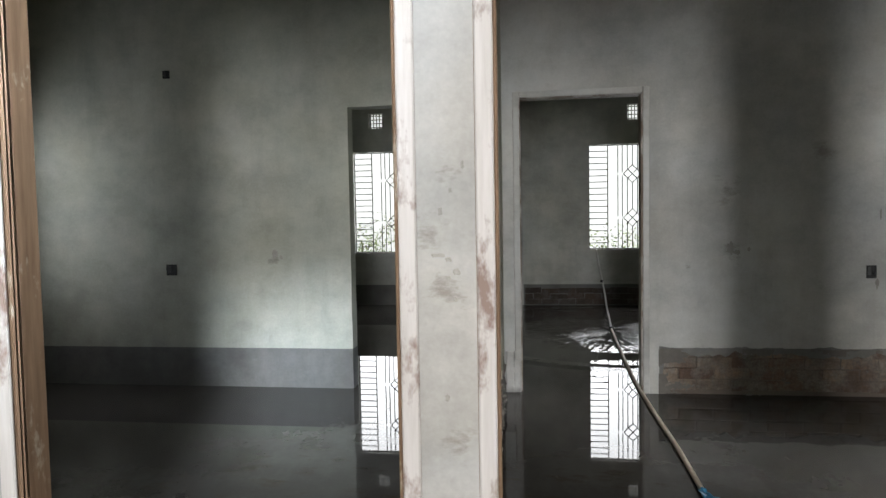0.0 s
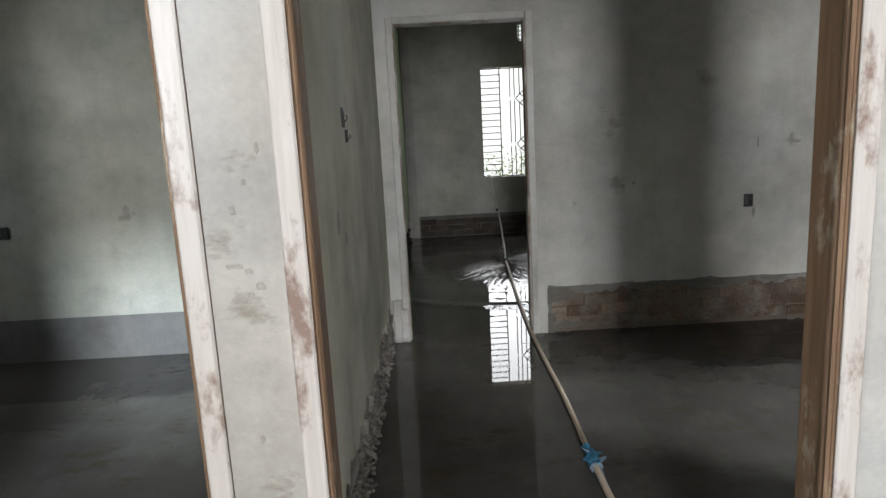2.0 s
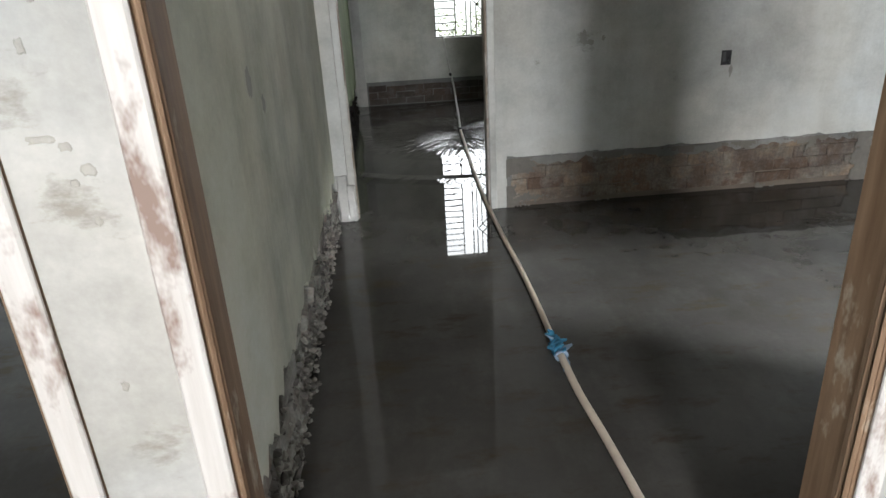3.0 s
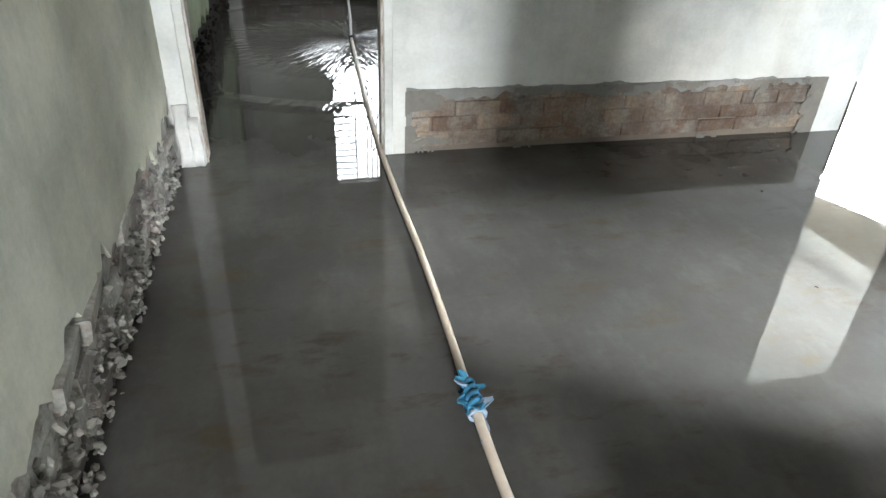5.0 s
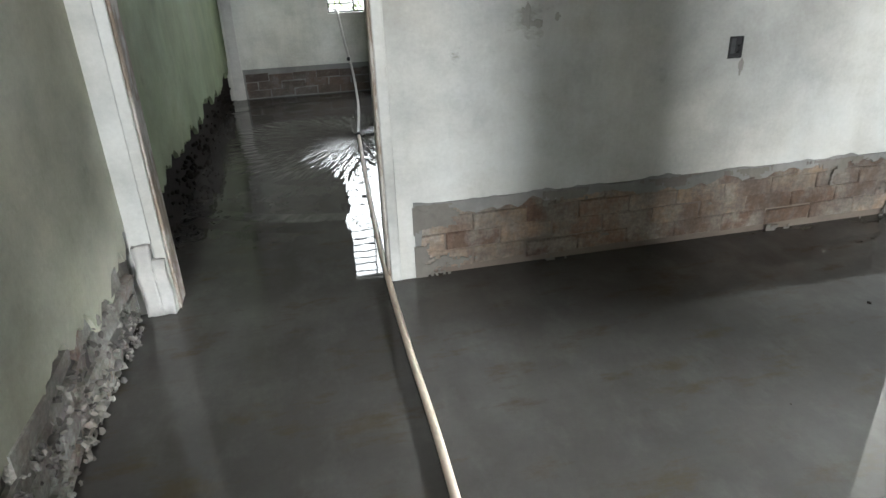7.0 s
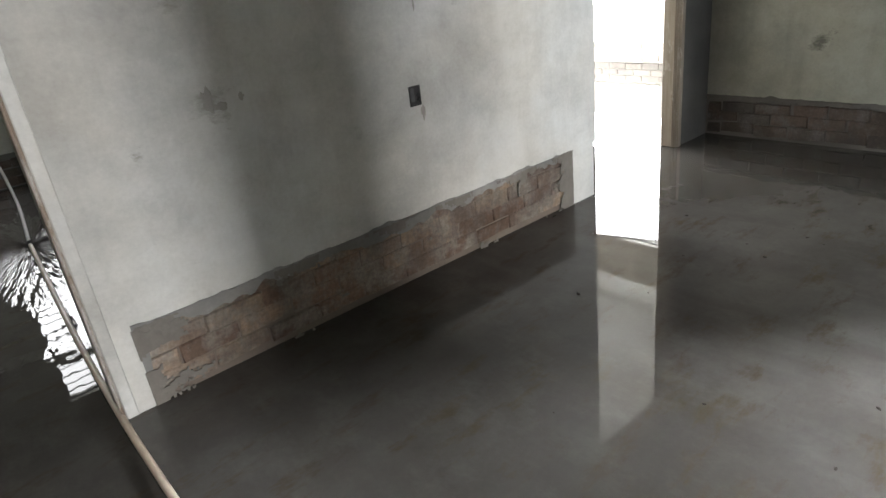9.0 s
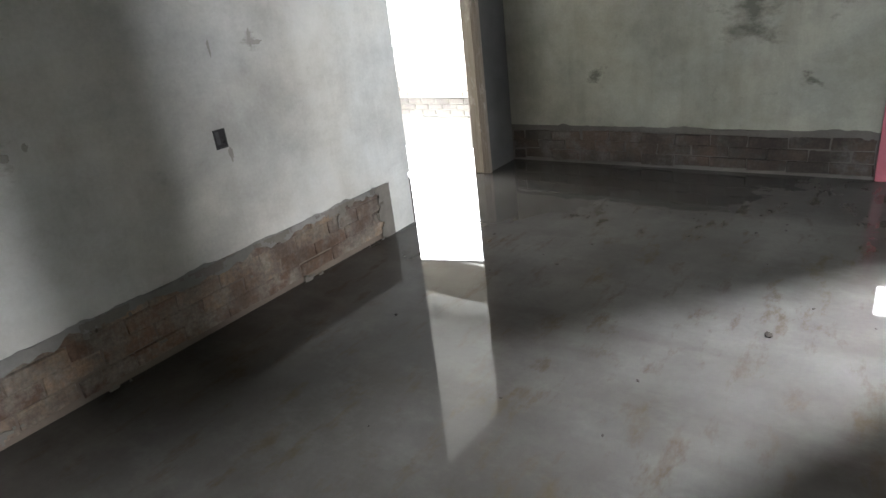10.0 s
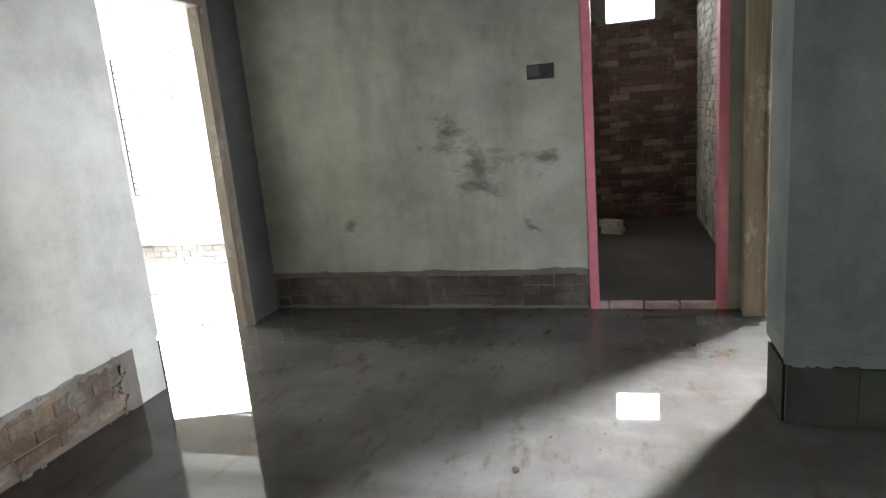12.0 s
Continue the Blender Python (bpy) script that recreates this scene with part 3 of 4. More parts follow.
# ---- door frames ----
def door_frame(name, x0, x1, y0, y1, label, face=TIMBER_PALE, edge=TIMBER, w=0.045, head=DOOR, sides="both", lip=0.008):
    """Two posts and a head; the faces towards -y are smeared with cement, the reveals are bare timber with a rebate."""
    e = empty(name, ((x0 + x1) / 2, y0, 0))
    tagged(e, label, "door frame")
    inv = Matrix.Translation((-(x0 + x1) / 2, -y0, 0))

    def add(nm, mat, *dims, lab=""):
        bm = bmesh.new()
        for d in dims:
            box(bm, *d)
        bmesh.ops.bevel(bm, geom=list(bm.edges), offset=0.004, segments=1, affect="EDGES")
        bm.transform(inv)
        return part(nm, bm, mat, e, lab)

    for s, x in ((-1, x0), (1, x1)):
        a, b = sorted((x, x + s * w))
        add("post", edge, (a, b, y0 + 0.004, y1 + 0.01, 0, head + w))
        # rebate strips on the reveal
        r0, r1 = sorted((x - s * 0.010, x))
        add("rebate", edge, (r0, r1, y0 + 0.006, y0 + 0.014, 0, head), (r0, r1, y0 + 0.019, y0 + 0.027, 0, head), (r0 + s * 0.004, r1 + s * 0.004, y0 + 0.034, y1 + 0.006, 0, head))
        add("face", face, (a + 0.002, b + 0.001, y0 - lip, y0 + 0.004, 0, head + w), lab="pale cement-smeared face")
    add("head", edge, (x0, x1, y0 + 0.004, y1 + 0.01, head, head + w))
    add("face", face, (x0 + 0.002, x1 - 0.002, y0 - lip, y0 + 0.003, head + 0.002, head + w), lab="pale cement-smeared face")
    return e


door_frame("door_frame", -2.19, -1.142, 1.84, 1.95, "empty timber door frame smeared with pale cement")
door_frame("door_frame", -0.910, 0.098, 1.84, 1.95, "brown timber door frame with cement-smeared face and no leaf")
door_frame("door_frame", -0.876, -0.008, 5.0, 5.13, "timber bedroom door frame set in the plastered wall", PLASTER_MAIN, TIMBER_WORN, head=2.145)
door_frame("door_frame", 2.865, 3.90, 5.09, 5.21, "grey brown timber frame of the corner doorway", TIMBER_TAUPE, TIMBER_TAUPE, head=2.34)
door_frame("door_frame", 3.10, 4.170, 1.43, 1.56, "ochre timber frame of the lit side doorway", TIMBER_OCHRE, TIMBER_OCHRE)

pink = empty("pink_door_frame", (4.33, 2.09, 0))
tagged(pink, "pink primed door frame without a leaf, brick sill", "door frame")
for y0, y1 in ((2.494, 2.557), (1.642, 1.704)):
    boxes("post", PINK, pink, (-0.012, 0.11, y0 - 2.09, y1 - 2.09, 0, DOOR + 0.06), bevel=0.004)
boxes("head", PINK, pink, (-0.012, 0.11, 1.704 - 2.09, 2.494 - 2.09, DOOR, DOOR + 0.06), bevel=0.004)

# lumps of cement left at the foot of the bedroom door frame
bm = bmesh.new()
for x0, x1, h in ((-0.99, -0.925, 0.30), (-0.93, -0.88, 0.24)):
    box(bm, x0, x1, 4.972, 4.9995, 0.0, h)
bmesh.ops.subdivide_edges(bm, edges=list(bm.edges), cuts=4, use_grid_fill=True)
for v in bm.verts:
    v.co += Vector((1, 1, 0.6)) * 0.008 * noise.noise(v.co * 26) + 0.005 * noise.noise_vector(v.co * 60)
    v.co.y = min(v.co.y, 4.9995)
for f in bm.faces:
    f.smooth = True
part("cement_lump", bm, PLASTER_PALE, wall_north, "pale lumps of set cement")


# ---- electric boxes in the walls ----
def switch_box(place, turn, width, height, label, wires=2):
    """An open back box in a wall; local -y looks out of the wall."""
    e = empty("switch_box", place)
    e.rotation_euler = (0, 0, radians(turn))
    tagged(e, label, "switch box")
    w, h, d = width / 2, height / 2, 0.006
    # flat black back just proud of the wall, for the shade inside a recess
    boxes("back", BOX_DARK, e, (-w, w, -0.003, 0.001, -h, h))
    boxes("rim", BOX_DARK, e, (-w, -w + 0.006, -d, -0.003, -h, h), (w - 0.006, w, -d, -0.003, -h, h),
          (-w + 0.006, w - 0.006, -d, -0.003, -h, -h + 0.006), (-w + 0.006, w - 0.006, -d, -0.003, h - 0.006, h))
    boxes("plate", WIRE_DARK, e, (-w + 0.006, -0.1 * w, -0.0045, -0.003, -0.55 * h, h - 0.008), label="grey metal tab")
    for i in range(wires):
        bm = bmesh.new()
        x = (0.15 + 0.3 * i / max(1, wires - 1)) * w
        pts = [Vector((x + 0.004 * math.sin(k * 0.9 + i), -0.006 - 0.012 * math.sin(k * 0.6), -0.5 * h + k * 0.18 * h)) for k in range(5)]
        tube(bm, pts, 0.0022, 6)
        part("wire", bm, BOX_DARK, e)
    return e


def tube(bm, pts, radius, sides=10):
    rings = []
    for i, p in enumerate(pts):
        d = (pts[min(i + 1, len(pts) - 1)] - pts[max(i - 1, 0)]).normalized()
        a = d.cross(Vector((0.3, 0.1, 1))).normalized()
        b = d.cross(a)
        rings.append([bm.verts.new(p + radius * (math.cos(2 * math.pi * k / sides) * a + math.sin(2 * math.pi * k / sides) * b)) for k in range(sides)])
    for r, s in zip(rings, rings[1:]):
        for k in range(sides):
            f = bm.faces.new((r[k], r[(k + 1) % sides], s[(k + 1) % sides], s[k]))
            f.smooth = True
    bm.faces.new(rings[0][::-1])
    bm.faces.new(rings[-1])
    bmesh.ops.recalc_face_normals(bm, faces=bm.faces)


switch_box((1.505, 5.0, 0.872), 0, 0.062, 0.088, "small black socket box with loose wires in plaster", 3)
switch_box((-3.60, 5.0, 0.918), 0, 0.085, 0.085, "black socket box low on the damp wall", 1)
switch_box((-3.585, 5.0, 2.435), 0, 0.055, 0.06, "small black lamp box high on the wall", 1)
switch_box((1.674, 5.0, 2.44), 0, 0.05, 0.055, "small black lamp box high on plaster", 1)
switch_box((4.33, 2.835, 1.695), -90, 0.185, 0.10, "wide black switch box beside the pink frame", 3)
switch_box((-1.0, 3.16, 1.51), 90, 0.05, 0.075, "small black box in the green partition", 1)
switch_box((-1.0, 3.23, 1.44), 90, 0.045, 0.05, "small chipped hole box in the partition", 1)


# ---- window grilles ----
def bar_mesh():
    bm = bmesh.new()
    box(bm, -0.5, 0.5, -0.5, 0.5, -0.5, 0.5)
    me = bpy.data.meshes.new("bar")
    bm.to_mesh(me)
    bm.free()
    me.materials.append(IRON)
    return me


BAR = bar_mesh()


def bar(parent, x0, z0, x1, z1, t=0.015):
    ob = new("bar", BAR)
    ob.parent = parent
    length = math.hypot(x1 - x0, z1 - z0)
    ob.matrix_local = Matrix.LocRotScale(((x0 + x1) / 2, 0, (z0 + z1) / 2), Euler((0, -math.atan2(z1 - z0, x1 - x0), 0)), (length, t * 0.7, t))


def window_grille(place, turn, width, height, label):
    """Welded bars: ladders of cross bars at the sides, uprights and diamonds in the middle."""
    e = empty("window_grille", place)
    e.rotation_euler = (0, 0, radians(turn))
    tagged(e, label, "window grille", "welded window grilles")
    side, w, h = 0.27, width, height
    for z in (0.006, h - 0.006):
        bar(e, 0, z, w, z, 0.014)
    for x in (0.006, side, w - side, w - 0.006):
        bar(e, x, 0.013, x, h - 0.013)
    n = max(4, round(h / 0.088))
    for i in range(1, n):
        z = h * i / n
        bar(e, 0.012, z, side - 0.006, z, 0.012)
        bar(e, w - side + 0.006, z, w - 0.012, z, 0.012)
    mid = w - 2 * side
    for cx in ([side + mid * 0.5] if mid < 0.9 else [side + mid * 0.25, side + mid * 0.75]):
        r = 0.125
        for cz in (h * 0.30, h * 0.72):
            for a, b in (((-r, 0), (0, r)), ((0, r), (r, 0)), ((r, 0), (0, -r)), ((0, -r), (-r, 0)), ((-r / 2, r / 2), (r / 2, -r / 2)), ((-r / 2, -r / 2), (r / 2, r / 2))):
                bar(e, cx + a[0], cz + a[1], cx + b[0], cz + b[1], 0.013)
        for dx in (-0.20, -0.14, -0.07, 0.0, 0.07, 0.14, 0.20):
            gap = max(0.02, r - abs(dx))
            for a, b in ((0.013, h * 0.30 - gap), (h * 0.30 + gap, h * 0.72 - gap), (h * 0.72 + gap, h - 0.013)):
                bar(e, cx + dx, a, cx + dx, b, 0.013)
    return e


window_grille((0.067, 9.64, 0.80), 0, 1.223, 1.48, "black iron window grille with diamond pattern")
window_grille((-3.37, 9.64, 0.78), 0, 1.22, 1.49, "black iron window grille with diamond pattern")
window_grille((7.12, 6.2, 0.70), 90, 2.6, 1.82, "wide black iron grille in the bright window")


def vent(place, width, height):
    e = empty("vent_grille", place)
    tagged(e, "pierced cement vent above the bedroom window", "vent", "cement vents")
    for i in range(5):
        x = width * (i + 0.5) / 5
        boxes("slat", PLASTER, e, (x - 0.006, x + 0.006, 0, 0.03, 0, height))
    for i in range(4):
        z = height * (i + 0.5) / 4
        boxes("slat", PLASTER, e, (0, width, 0.031, 0.05, z - 0.007, z + 0.007))


vent((0.60, 9.62, 2.62), 0.22, 0.22)
vent((-3.12, 9.62, 2.62), 0.22, 0.22)


# ---- hose with its tied joints ----
def smooth_path(points, steps=14):
    pts = [Vector(p) for p in points]
    pts = [2 * pts[0] - pts[1], *pts, 2 * pts[-1] - pts[-2]]
    out = []
    for a, b, c, d in zip(pts, pts[1:], pts[2:], pts[3:]):
        for k in range(steps):
            t = k / steps
            out.append(0.5 * (2 * b + (c - a) * t + (2 * a - 5 * b + 4 * c - d) * t * t + (3 * b - a - 3 * c + d) * t ** 3))
    return out + [pts[-2]]


hose = empty("garden_hose", (-0.1, 3.2, 0))
tagged(hose, "long cream rubber hose lying over the wet floor", "hose")


def hose_run(points, radius, mat, label=""):
    bm = bmesh.new()
    tube(bm, [p - hose.location for p in smooth_path(points)], radius, 12)
    return part("hose_pipe", bm, mat, hose, label)


R = 0.0130
hose_run([(0.13, 9.66, 0.835), (0.16, 9.55, 0.80), (0.19, 9.44, 0.55), (0.24, 9.30, 0.24), (0.235, 8.95, 0.03), (0.19, 8.4, 0.013), (0.105, 7.56, 0.013)], 0.012, HOSE_GREY, "greyed upper length of hose")
hose_run([(0.105, 7.54, 0.014), (0.06, 6.75, 0.014), (0.015, 5.95, 0.014), (-0.018, 5.1, 0.014), (-0.026, 4.5, 0.014), (-0.024, 4.0, 0.014), (-0.032, 3.6, 0.015), (-0.045, 3.24, 0.018)], R, HOSE)
hose_run([(-0.046, 3.14, 0.018), (-0.048, 2.88, 0.015), (-0.036, 2.6, 0.015), (-0.02, 1.9, 0.015), (0.0, 1.2, 0.015), (0.15, 0.3, 0.015), (0.4, -0.8, 0.015), (0.2, -1.9, 0.015)], 0.0140, HOSE)
for y, z, s in ((9.36, 0.36, 0.02), (7.55, 0.016, 0.022)):
    bm = bmesh.new()
    bmesh.ops.create_icosphere(bm, subdivisions=2, radius=s)
    for v in bm.verts:
        v.co *= 1 + 0.35 * noise.noise(v.co * 70)
        v.co += Vector((0.215 if z > 0.1 else 0.105, y, z + 0.006)) - hose.location
    part("hose_joint", bm, BOX_DARK, hose, "dark taped joint")

bm = bmesh.new()
for k in range(4):
    tube(bm, [Vector((-0.046 + 0.021 * math.cos(a) + random.uniform(-0.004, 0.004), 3.15 + 0.026 * k + 0.012 * math.sin(a * 1.5), 0.022 + 0.021 * math.sin(a))) - hose.location
              for a in [2 * math.pi * i / 12 for i in range(13)]], 0.0085, 6)
bmesh.ops.recalc_face_normals(bm, faces=bm.faces)
part("cloth_tie", bm, CLOTH, hose, "torn blue cloth tied round the joint")
for k in range(9):
    bm = bmesh.new()
    a = random.uniform(0, 6.28)
    start = Vector((-0.046, random.uniform(3.14, 3.25), 0.03))
    tip = start + Vector((0.046 * math.cos(a), 0.036 * math.sin(a), random.uniform(-0.014, 0.035)))
    side = (tip - start).cross(Vector((0, 0, 1))).normalized() * random.uniform(0.008, 0.02)
    mid = (start + tip) / 2 + Vector((0, 0, random.uniform(0.004, 0.016)))
    low = Vector((0, 0, -0.003))
    top = [bm.verts.new(p - hose.location) for p in (start - side, start + side, mid + side * 1.3, tip + side * 0.4, tip - side * 0.5, mid - side)]
    bot = [bm.verts.new(v.co + low) for v in top]
    bm.faces.new(top)
    bm.faces.new(bot[::-1])
    for i in range(6):
        bm.faces.new((top[i], bot[i], bot[(i + 1) % 6], top[(i + 1) % 6]))
    bmesh.ops.recalc_face_normals(bm, faces=bm.faces)
    part("cloth_flap", bm, CLOTH if k % 3 else CLOTH_GREY, hose)
bm = bmesh.new()
tube(bm, [Vector((-0.046 + 0.012 * math.sin(k), 3.12 - 0.022 * k, 0.016)) - hose.location for k in range(5)], 0.010, 6)
tube(bm, [Vector((-0.046 + 0.022 * math.cos(a), 3.125, 0.02 + 0.02 * math.sin(a))) - hose.location for a in [2 * math.pi * i / 10 for i in range(11)]], 0.007, 6)
part("cloth_tail", bm, CLOTH_GREY, hose, "grey blue trailing end of the cloth")


# ---- small litter on the floor ----
def chip(place, size, turn):
    bm = bmesh.new()
    bmesh.ops.create_icosphere(bm, subdivisions=1, radius=size)
    for v in bm.verts:
        v.co *= 1 + 0.5 * noise.noise(v.co / size * 1.3 + Vector(place))
        v.co.x *= 1.5
        v.co.z = v.co.z * 0.35 + size * 0.3
    bmesh.ops.rotate(bm, verts=bm.verts, matrix=Matrix.Rotation(turn, 3, "Z"))
    ob = part("debris_chip", bm, GRIT)
    ob.location = place
    tagged(ob, "small dark chip of debris on the wet floor", "debris", "chips on the floor")


chip((2.186, 2.778, 0), 0.018, 0.4)
for i in range(26):
    chip((random.uniform(0.9, 3.6), random.uniform(2.0, 4.6), 0), random.uniform(0.003, 0.008), random.uniform(0, 3))

bm = bmesh.new()
box(bm, -0.12, 0.12, -0.06, 0.06, 0, 0.075)
bmesh.ops.subdivide_edges(bm, edges=list(bm.edges), cuts=3, use_grid_fill=True)
for v in bm.verts:
    v.co += 0.006 * noise.noise_vector(v.co * 18)
bmesh.ops.bevel(bm, geom=[e for e in bm.edges if e.calc_face_angle(0) > 0.9], offset=0.006, segments=2, affect="EDGES")
loose = part("loose_brick", bm, BRICK_PALE)
loose.matrix_world = pose(6.95, 2.42, 0.005, 0, 0, 65)
tagged(loose, "pale loose brick on the washroom floor", "brick")
loose2 = loose.copy()
scene.collection.objects.link(loose2)
loose2.matrix_world = pose(6.97, 2.44, 0.080, 0, 0, 58)


# ---- outside: trees and distance ----
def leaf_material(name, colour):
    m, nt, bsdf = material(name)
    geo = nt.nodes.new("ShaderNodeNewGeometry")
    pale = tuple(min(1, v * 1.7) for v in colour)
    nt.links.new(ramp(nt, geo.outputs["Random Per Island"], [(0.0, tuple(v * 0.6 for v in colour)), (1.0, pale)]), bsdf.inputs["Base Color"])
    bsdf.inputs["Roughness"].default_value = 0.6
    return m


LEAF = leaf_material("leaf", (0.30, 0.36, 0.16))
BARK = plain_material("bark", (0.16, 0.12, 0.08), 0.9)


def tree(place, height, seed):
    rnd = random.Random(seed)
    e = empty("tree", place)
    tagged(e, "leafy green tree outside the window", "tree", "trees behind the house")
    bm = bmesh.new()
    tube(bm, [Vector((0.05 * math.sin(k), 0.04 * k * rnd.random(), height * 0.14 * k)) for k in range(6)], 0.018, 7)
    for k in range(6):
        a, z = k * 1.1 + rnd.random(), height * rnd.uniform(0.3, 0.7)
        tube(bm, [Vector((0, 0, z)), Vector((0.5 * math.cos(a), 0.5 * math.sin(a), z + 0.5)), Vector((1.1 * math.cos(a), 1.1 * math.sin(a), z + 0.8))], 0.007, 5)
    part("trunk", bm, BARK, e)
    verts, faces = [], []
    for c in range(46):
        a, rr = rnd.uniform(0, 6.28), rnd.uniform(0.2, 1.5)
        cx, cy, cz = rr * math.cos(a), rr * math.sin(a), height * rnd.uniform(0.25, 1.0)
        for _ in range(60):
            p = Vector((cx + rnd.gauss(0, 0.2), cy + rnd.gauss(0, 0.2), cz + rnd.gauss(0, 0.18)))
            u = Vector((rnd.gauss(0, 1), rnd.gauss(0, 1), rnd.gauss(0, 0.6))).normalized()
            w = u.cross(Vector((rnd.gauss(0, 1), rnd.gauss(0, 1), rnd.gauss(0, 1)))).normalized()
            i = len(verts)
            verts += [p - u * 0.035, p + w * 0.016, p + u * 0.035, p - w * 0.016]
            faces.append((i, i + 1, i + 2, i + 3))
    me = bpy.data.meshes.new("crown")
    me.from_pydata(verts, [], faces)
    me.materials.append(LEAF)
    ob = new("crown", me)
    ob.parent = e


for i, (x, y, h) in enumerate(((-4.9, 13.0, 1.5), (-4.2, 13.3, 1.7), (0.9, 13.4, 1.3))):
    tree((x, y, -0.5), h, i + 3)

def sky_glow(name, strength):
    glow = bpy.data.materials.new(name)
    glow.use_nodes = True
    gn = glow.node_tree
    gn.nodes.clear()
    em = gn.nodes.new("ShaderNodeEmission")
    em.inputs["Color"].default_value, em.inputs["Strength"].default_value = (0.98, 1.0, 0.97, 1), strength
    gn.links.new(em.outputs[0], gn.nodes.new("ShaderNodeOutputMaterial").inputs[0])
    return glow


structure(boxes("backdrop", sky_glow("hazy_sky", 1.8), None, (-9, 9, 14, 14.2, -0.5, 7)), "white hazy sky beyond the trees", "sky")
structure(boxes("backdrop_east", sky_glow("bright_hazy_sky", 6.0), None, (10, 10.2, 0.6, 14, -0.5, 6)), "white hazy sky beyond the yard", "sky")


# ---- bare bricks along the foot of the walls and in the washroom ----
def brick_mesh(mat, length, rough, seed):
    """A worn brick: face towards -y, long side along x, resting on z = 0."""
    rnd = random.Random(seed)
    bm = bmesh.new()
    box(bm, -length / 2, length / 2, 0, 0.05, 0, 0.072)
    bmesh.ops.bevel(bm, geom=list(bm.edges), offset=0.006, segments=1, affect="EDGES")
    for v in bm.verts:
        v.co += Vector((rnd.uniform(-1, 1), rnd.uniform(-1, 1) * 0.7, rnd.uniform(-1, 1))) * rough
    me = bpy.data.meshes.new("brick")
    bm.to_mesh(me)
    bm.free()
    me.materials.append(mat)
    return me


SETS = {}


def brick_set(mat, rough):
    key = (mat.name, rough)
    if key not in SETS:
        SETS[key] = [brick_mesh(mat, l, rough, i) for i, l in enumerate((0.238, 0.230, 0.241, 0.226, 0.115))]
    return SETS[key]


def brick_run(parent, along, face, out, u0, u1, z0, courses, mat, rough=0.0025, jut=0.006, keep=1.0, skip=lambda u, z: False, tilt=0.0, slip=0.0):
    """Courses of bricks on a wall along 'x' or 'y'; face: the plane of the brick faces; out: +1 or -1, the way they look."""
    meshes = brick_set(mat, rough)
    for c in range(courses):
        z = z0 + c * 0.0785
        u = u0 - (0.12 if c % 2 else 0.0)
        while u < u1 - 0.04:
            me = meshes[random.randrange(4)]
            a, b = max(u, u0), min(u + 0.238, u1)
            if b - a < 0.19:
                me = meshes[4]
            mid = (a + b) / 2
            if random.random() < keep and not skip(mid, z) and b - a > 0.05:
                ob = new("brick", me)
                ob.parent = parent
                off = face + out * random.uniform(-jut, jut)
                scale = ((b - a - 0.001) / (0.115 if me is meshes[4] else 0.236), 1, 1)
                turn = {("x", -1): 0, ("x", 1): 180, ("y", -1): -90, ("y", 1): 90}[(along, out)]
                rise = z + random.uniform(-slip, slip)
                scale = (scale[0] * (1 + slip * random.uniform(0, 6)), 1, 1 + slip * random.uniform(4, 24))
                at = (mid, off, rise) if along == "x" else (off, mid, rise)
                ob.matrix_local = Matrix.LocRotScale(at, Euler((random.uniform(-tilt, tilt), random.uniform(-tilt, tilt) * 0.5, radians(turn) + random.uniform(-tilt, tilt))), scale)
            u += 0.238 + 0.004


brick_run(wall_north, "x", 5.008, -1, 0.12, 2.58, 0.03, 4, BRICK, 0.006, 0.003, tilt=0.022, slip=0.005)
mortar_smear(wall_north, "x", 4.9985, -1, 0.11, 2.585, 0.0, 0.33, MORTAR_PALE, lambda u, z: 0.80 - 6.0 * max(0, z - 0.185 - 0.025 * (u < 1.2)) - 12 * max(0, 0.035 - z) - 2.2 * max(0, 0.38 - u), 2)
mortar_smear(wall_north, "x", 4.9975, -1, 0.10, 0.60, 0.0, 0.335, MORTAR_PALE, lambda u, z: -0.65 + 8.0 * (u - 0.10) - 1.5 * max(0, z - 0.28), 11)
mortar_smear(wall_north, "x", 4.9975, -1, 2.30, 2.595, 0.0, 0.335, MORTAR_PALE, lambda u, z: -0.75 + 7.0 * (2.595 - u), 12)
brick_run(wall_east, "y", 4.336, -1, 2.57, 5.09, 0.022, 3, BRICK_DARK, 0.006, 0.005, tilt=0.03, slip=0.005)
brick_run(partition, "y", -1.004, 1, 2.0, 4.9, 0.0, 4, BRICK_GREY, 0.009, 0.010, 0.85, tilt=0.10)
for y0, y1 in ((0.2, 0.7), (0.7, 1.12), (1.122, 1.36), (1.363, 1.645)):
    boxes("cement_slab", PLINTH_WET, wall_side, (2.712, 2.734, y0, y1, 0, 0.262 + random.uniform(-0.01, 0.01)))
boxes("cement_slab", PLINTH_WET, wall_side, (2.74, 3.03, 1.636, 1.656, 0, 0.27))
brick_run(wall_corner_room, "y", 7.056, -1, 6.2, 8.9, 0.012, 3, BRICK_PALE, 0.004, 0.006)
brick_run(wall_back, "x", 9.556, -1, -0.85, 0.95, 0.012, 3, BRICK_DARK, 0.005, 0.002, tilt=0.01, slip=0.006)
brick_run(pink, "y", -0.006, -1, -0.384, 0.402, -0.024, 1, PINK_DUST, 0.004, 0.004)
brick_run(wall_washroom_back, "y", 7.79, -1, 1.47, 2.62, 0.012, 43, BRICK_RED, 0.005, 0.008, tilt=0.025, slip=0.003, skip=lambda u, z: 1.79 < u < 2.56 and 2.235 < z < 2.74)
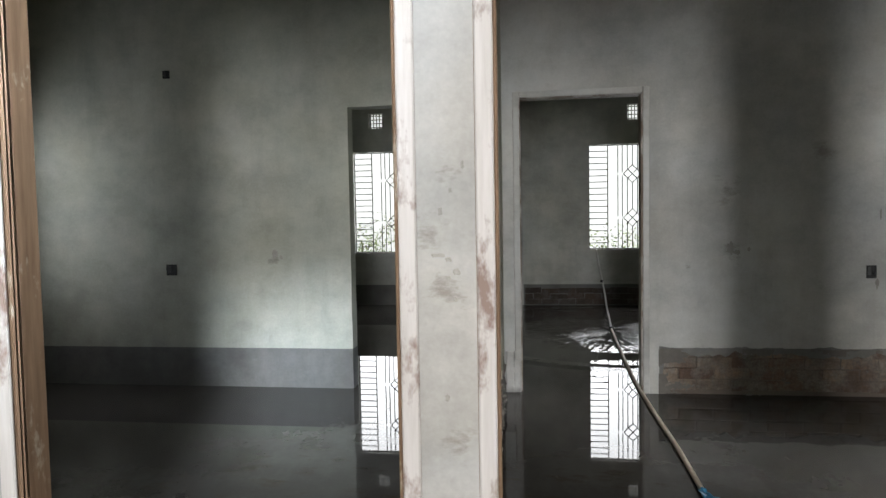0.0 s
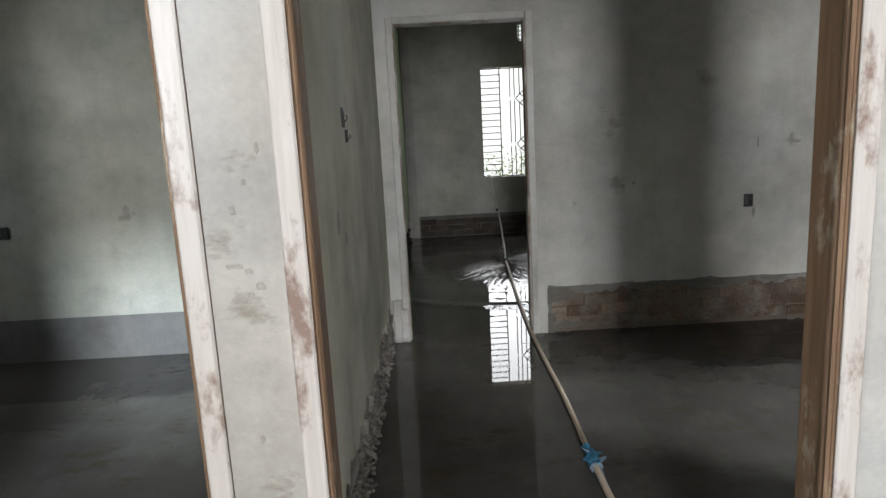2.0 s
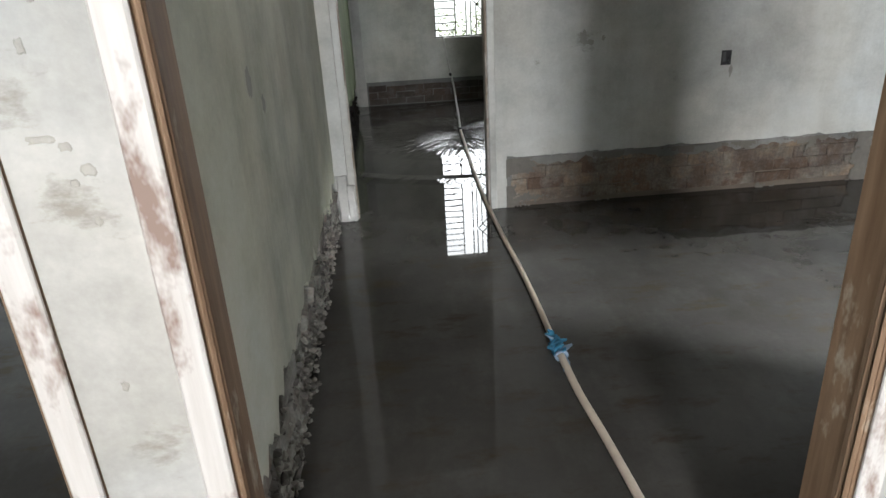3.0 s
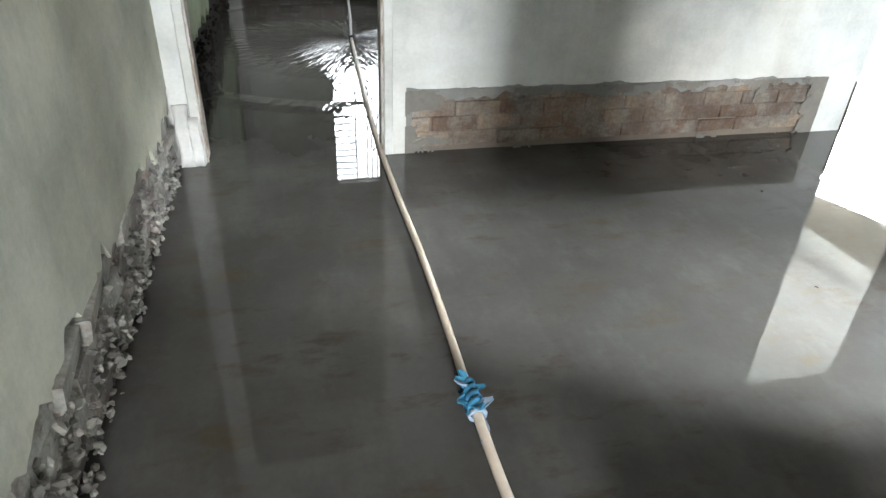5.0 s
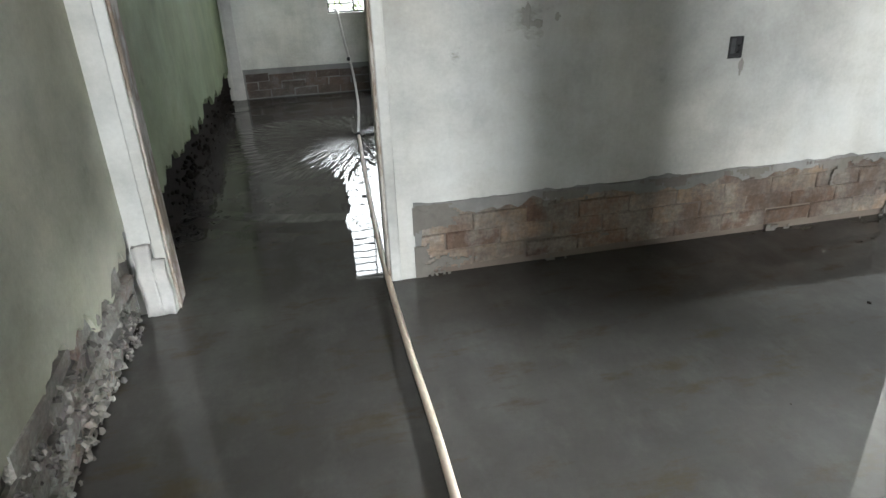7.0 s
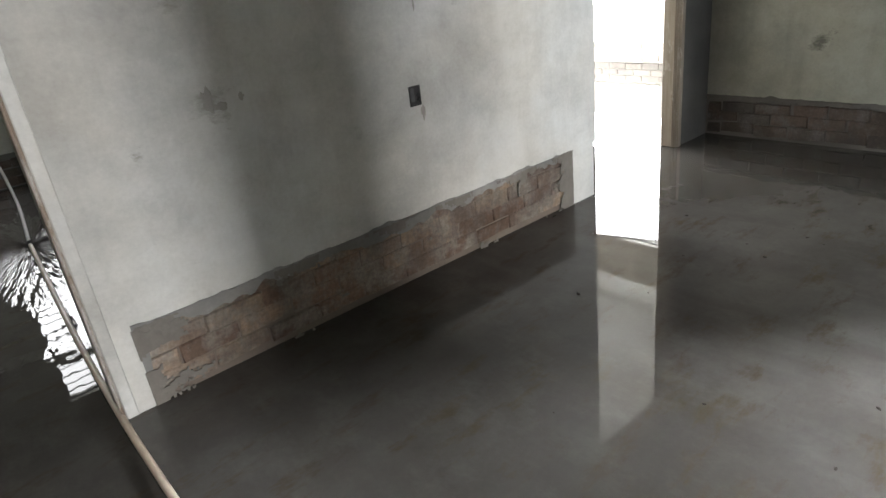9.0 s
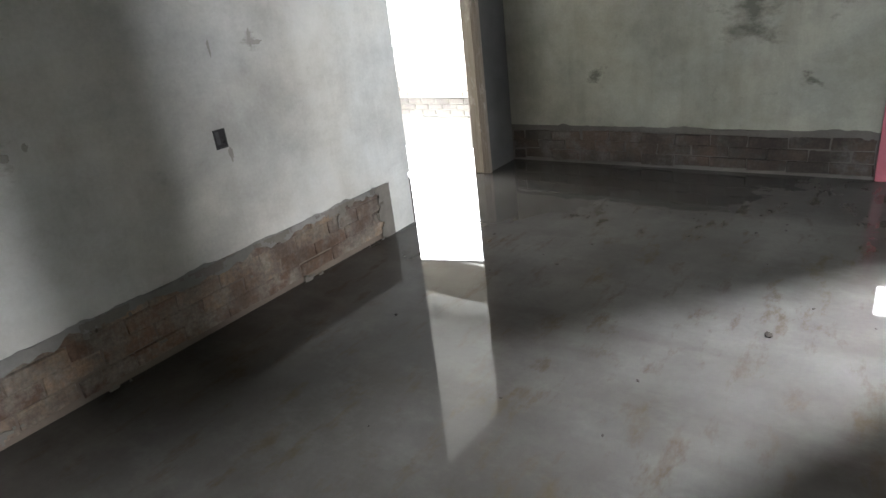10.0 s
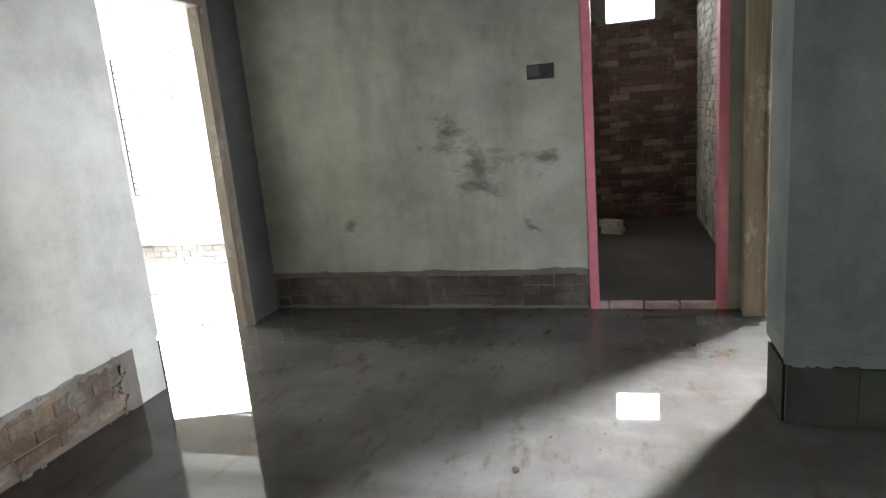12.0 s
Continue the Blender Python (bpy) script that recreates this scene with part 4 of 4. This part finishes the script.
brick_run(wall_washroom_side, "x", 1.468, 1, 5.4, 7.76, 0.03, 30, BRICK_DAYLIT, 0.005, 0.008, tilt=0.02)

# rubble and mortar lumps at the broken foot of the partition
def rubble(parent, x, y0, y1, count, reach, sizes, mat, label, seed):
    rnd = random.Random(seed)
    bm = bmesh.new()
    for i in range(count):
        y, z = rnd.uniform(y0, y1), reach * rnd.random() ** 1.3
        size = rnd.uniform(*sizes)
        m = Matrix.LocRotScale((x + rnd.uniform(-0.014, 0.006) + 0.022 * (1 - z / reach) * rnd.random(), y, z), Euler((rnd.random() * 6, rnd.random() * 6, rnd.random() * 6)), (size, size * rnd.uniform(0.9, 1.6), size * rnd.uniform(0.5, 0.9)))
        bmesh.ops.create_icosphere(bm, subdivisions=1, radius=1, matrix=m)
    for v in bm.verts:
        v.co += 0.007 * noise.noise_vector(v.co * 60)
    ob = part("rubble", bm, mat, parent, label)
    ob["kind"] = "stuff"


rubble(partition, -1.004, 2.0, 4.88, 420, 0.25, (0.004, 0.015), MORTAR, "broken mortar crumbs", 1)
rubble(partition, -1.004, 2.0, 4.88, 380, 0.27, (0.004, 0.014), PLASTER_SCAR, "broken plaster crumbs", 2)
rubble(partition, -1.004, 2.0, 4.88, 220, 0.22, (0.004, 0.014), BRICK_GREY, "broken brick crumbs", 3)
rubble(wall_bedroom_west, -1.014, 5.2, 9.4, 170, 0.24, (0.006, 0.02), GRIT, "dark broken mortar crumbs", 4)


# ---- scars where the plaster was chipped ----
def scar(parent, place, width, height, turn, mat, label="chipped dent in the plaster"):
    """A shallow broken patch on a wall that looks towards -y, or +x when turned."""
    bm = bmesh.new()
    rim, crest = [], []
    for k in range(18):
        a = 2 * math.pi * k / 18
        r = 1 + 0.55 * noise.noise((1.6 * math.cos(a) + 7 * place[0], 1.6 * math.sin(a), 5 * place[2])) + 0.25 * noise.noise((5 * math.cos(a), 5 * math.sin(a), 9 * place[2]))
        x, z = 0.5 * width * r * math.cos(a), 0.5 * height * r * math.sin(a)
        rim.append(bm.verts.new((x, 0.0005, z)))
        crest.append(bm.verts.new((0.7 * x, -0.0015, 0.7 * z)))
    hollow = bm.verts.new((0, -0.0006, 0))
    for k in range(18):
        n = (k + 1) % 18
        bm.faces.new((rim[k], rim[n], crest[n], crest[k]))
        bm.faces.new((crest[k], crest[n], hollow))
    bmesh.ops.recalc_face_normals(bm, faces=bm.faces)
    bm.transform(Matrix.Translation(place) @ Matrix.Rotation(radians(turn), 4, "Z"))
    part("plaster_scar", bm, mat, parent, label)


scar(wall_north, (0.585, 5.0, 1.045), 0.045, 0.095, 0, PLASTER_DENT)
scar(wall_north, (0.625, 5.0, 1.015), 0.06, 0.03, 0, PLASTER_DENT)
scar(wall_north, (0.71, 5.0, 1.035), 0.025, 0.03, 0, PLASTER_DENT)
scar(wall_north, (1.79, 5.0, 1.29), 0.02, 0.08, 0, PLASTER_DENT)
scar(wall_north, (1.825, 5.0, 1.26), 0.07, 0.02, 0, PLASTER_DENT)
scar(wall_north, (1.56, 5.0, 1.27), 0.015, 0.07, 0, PLASTER_DENT)
scar(wall_north, (1.545, 5.0, 0.795), 0.025, 0.07, 0, PLASTER_DENT)
scar(wall_left_room, (-2.75, 5.0, 1.04), 0.045, 0.08, 0, PLASTER_DENT)
scar(wall_left_room, (-2.70, 5.0, 1.01), 0.03, 0.04, 0, PLASTER_DENT)
scar(partition, (-1.0, 2.86, 1.14), 0.07, 0.10, 90, PLASTER_DENT)
scar(partition, (-1.0, 3.02, 1.06), 0.05, 0.06, 90, PLASTER_DENT)
for x, z, w, h in ((-1.045, 1.205, 0.045, 0.012), (-1.02, 1.195, 0.02, 0.014), (-1.0, 1.165, 0.024, 0.02), (-1.02, 1.15, 0.016, 0.012), (-1.005, 1.10, 0.014, 0.016), (-1.04, 1.31, 0.014, 0.02), (-0.985, 1.42, 0.012, 0.02), (-1.015, 1.36, 0.012, 0.012), (-1.03, 0.86, 0.014, 0.02)):
    scar(wall_pier, (x, 1.848, z), 0.8 * w, h, 0, PLASTER_DENT, "small dent in the cement")
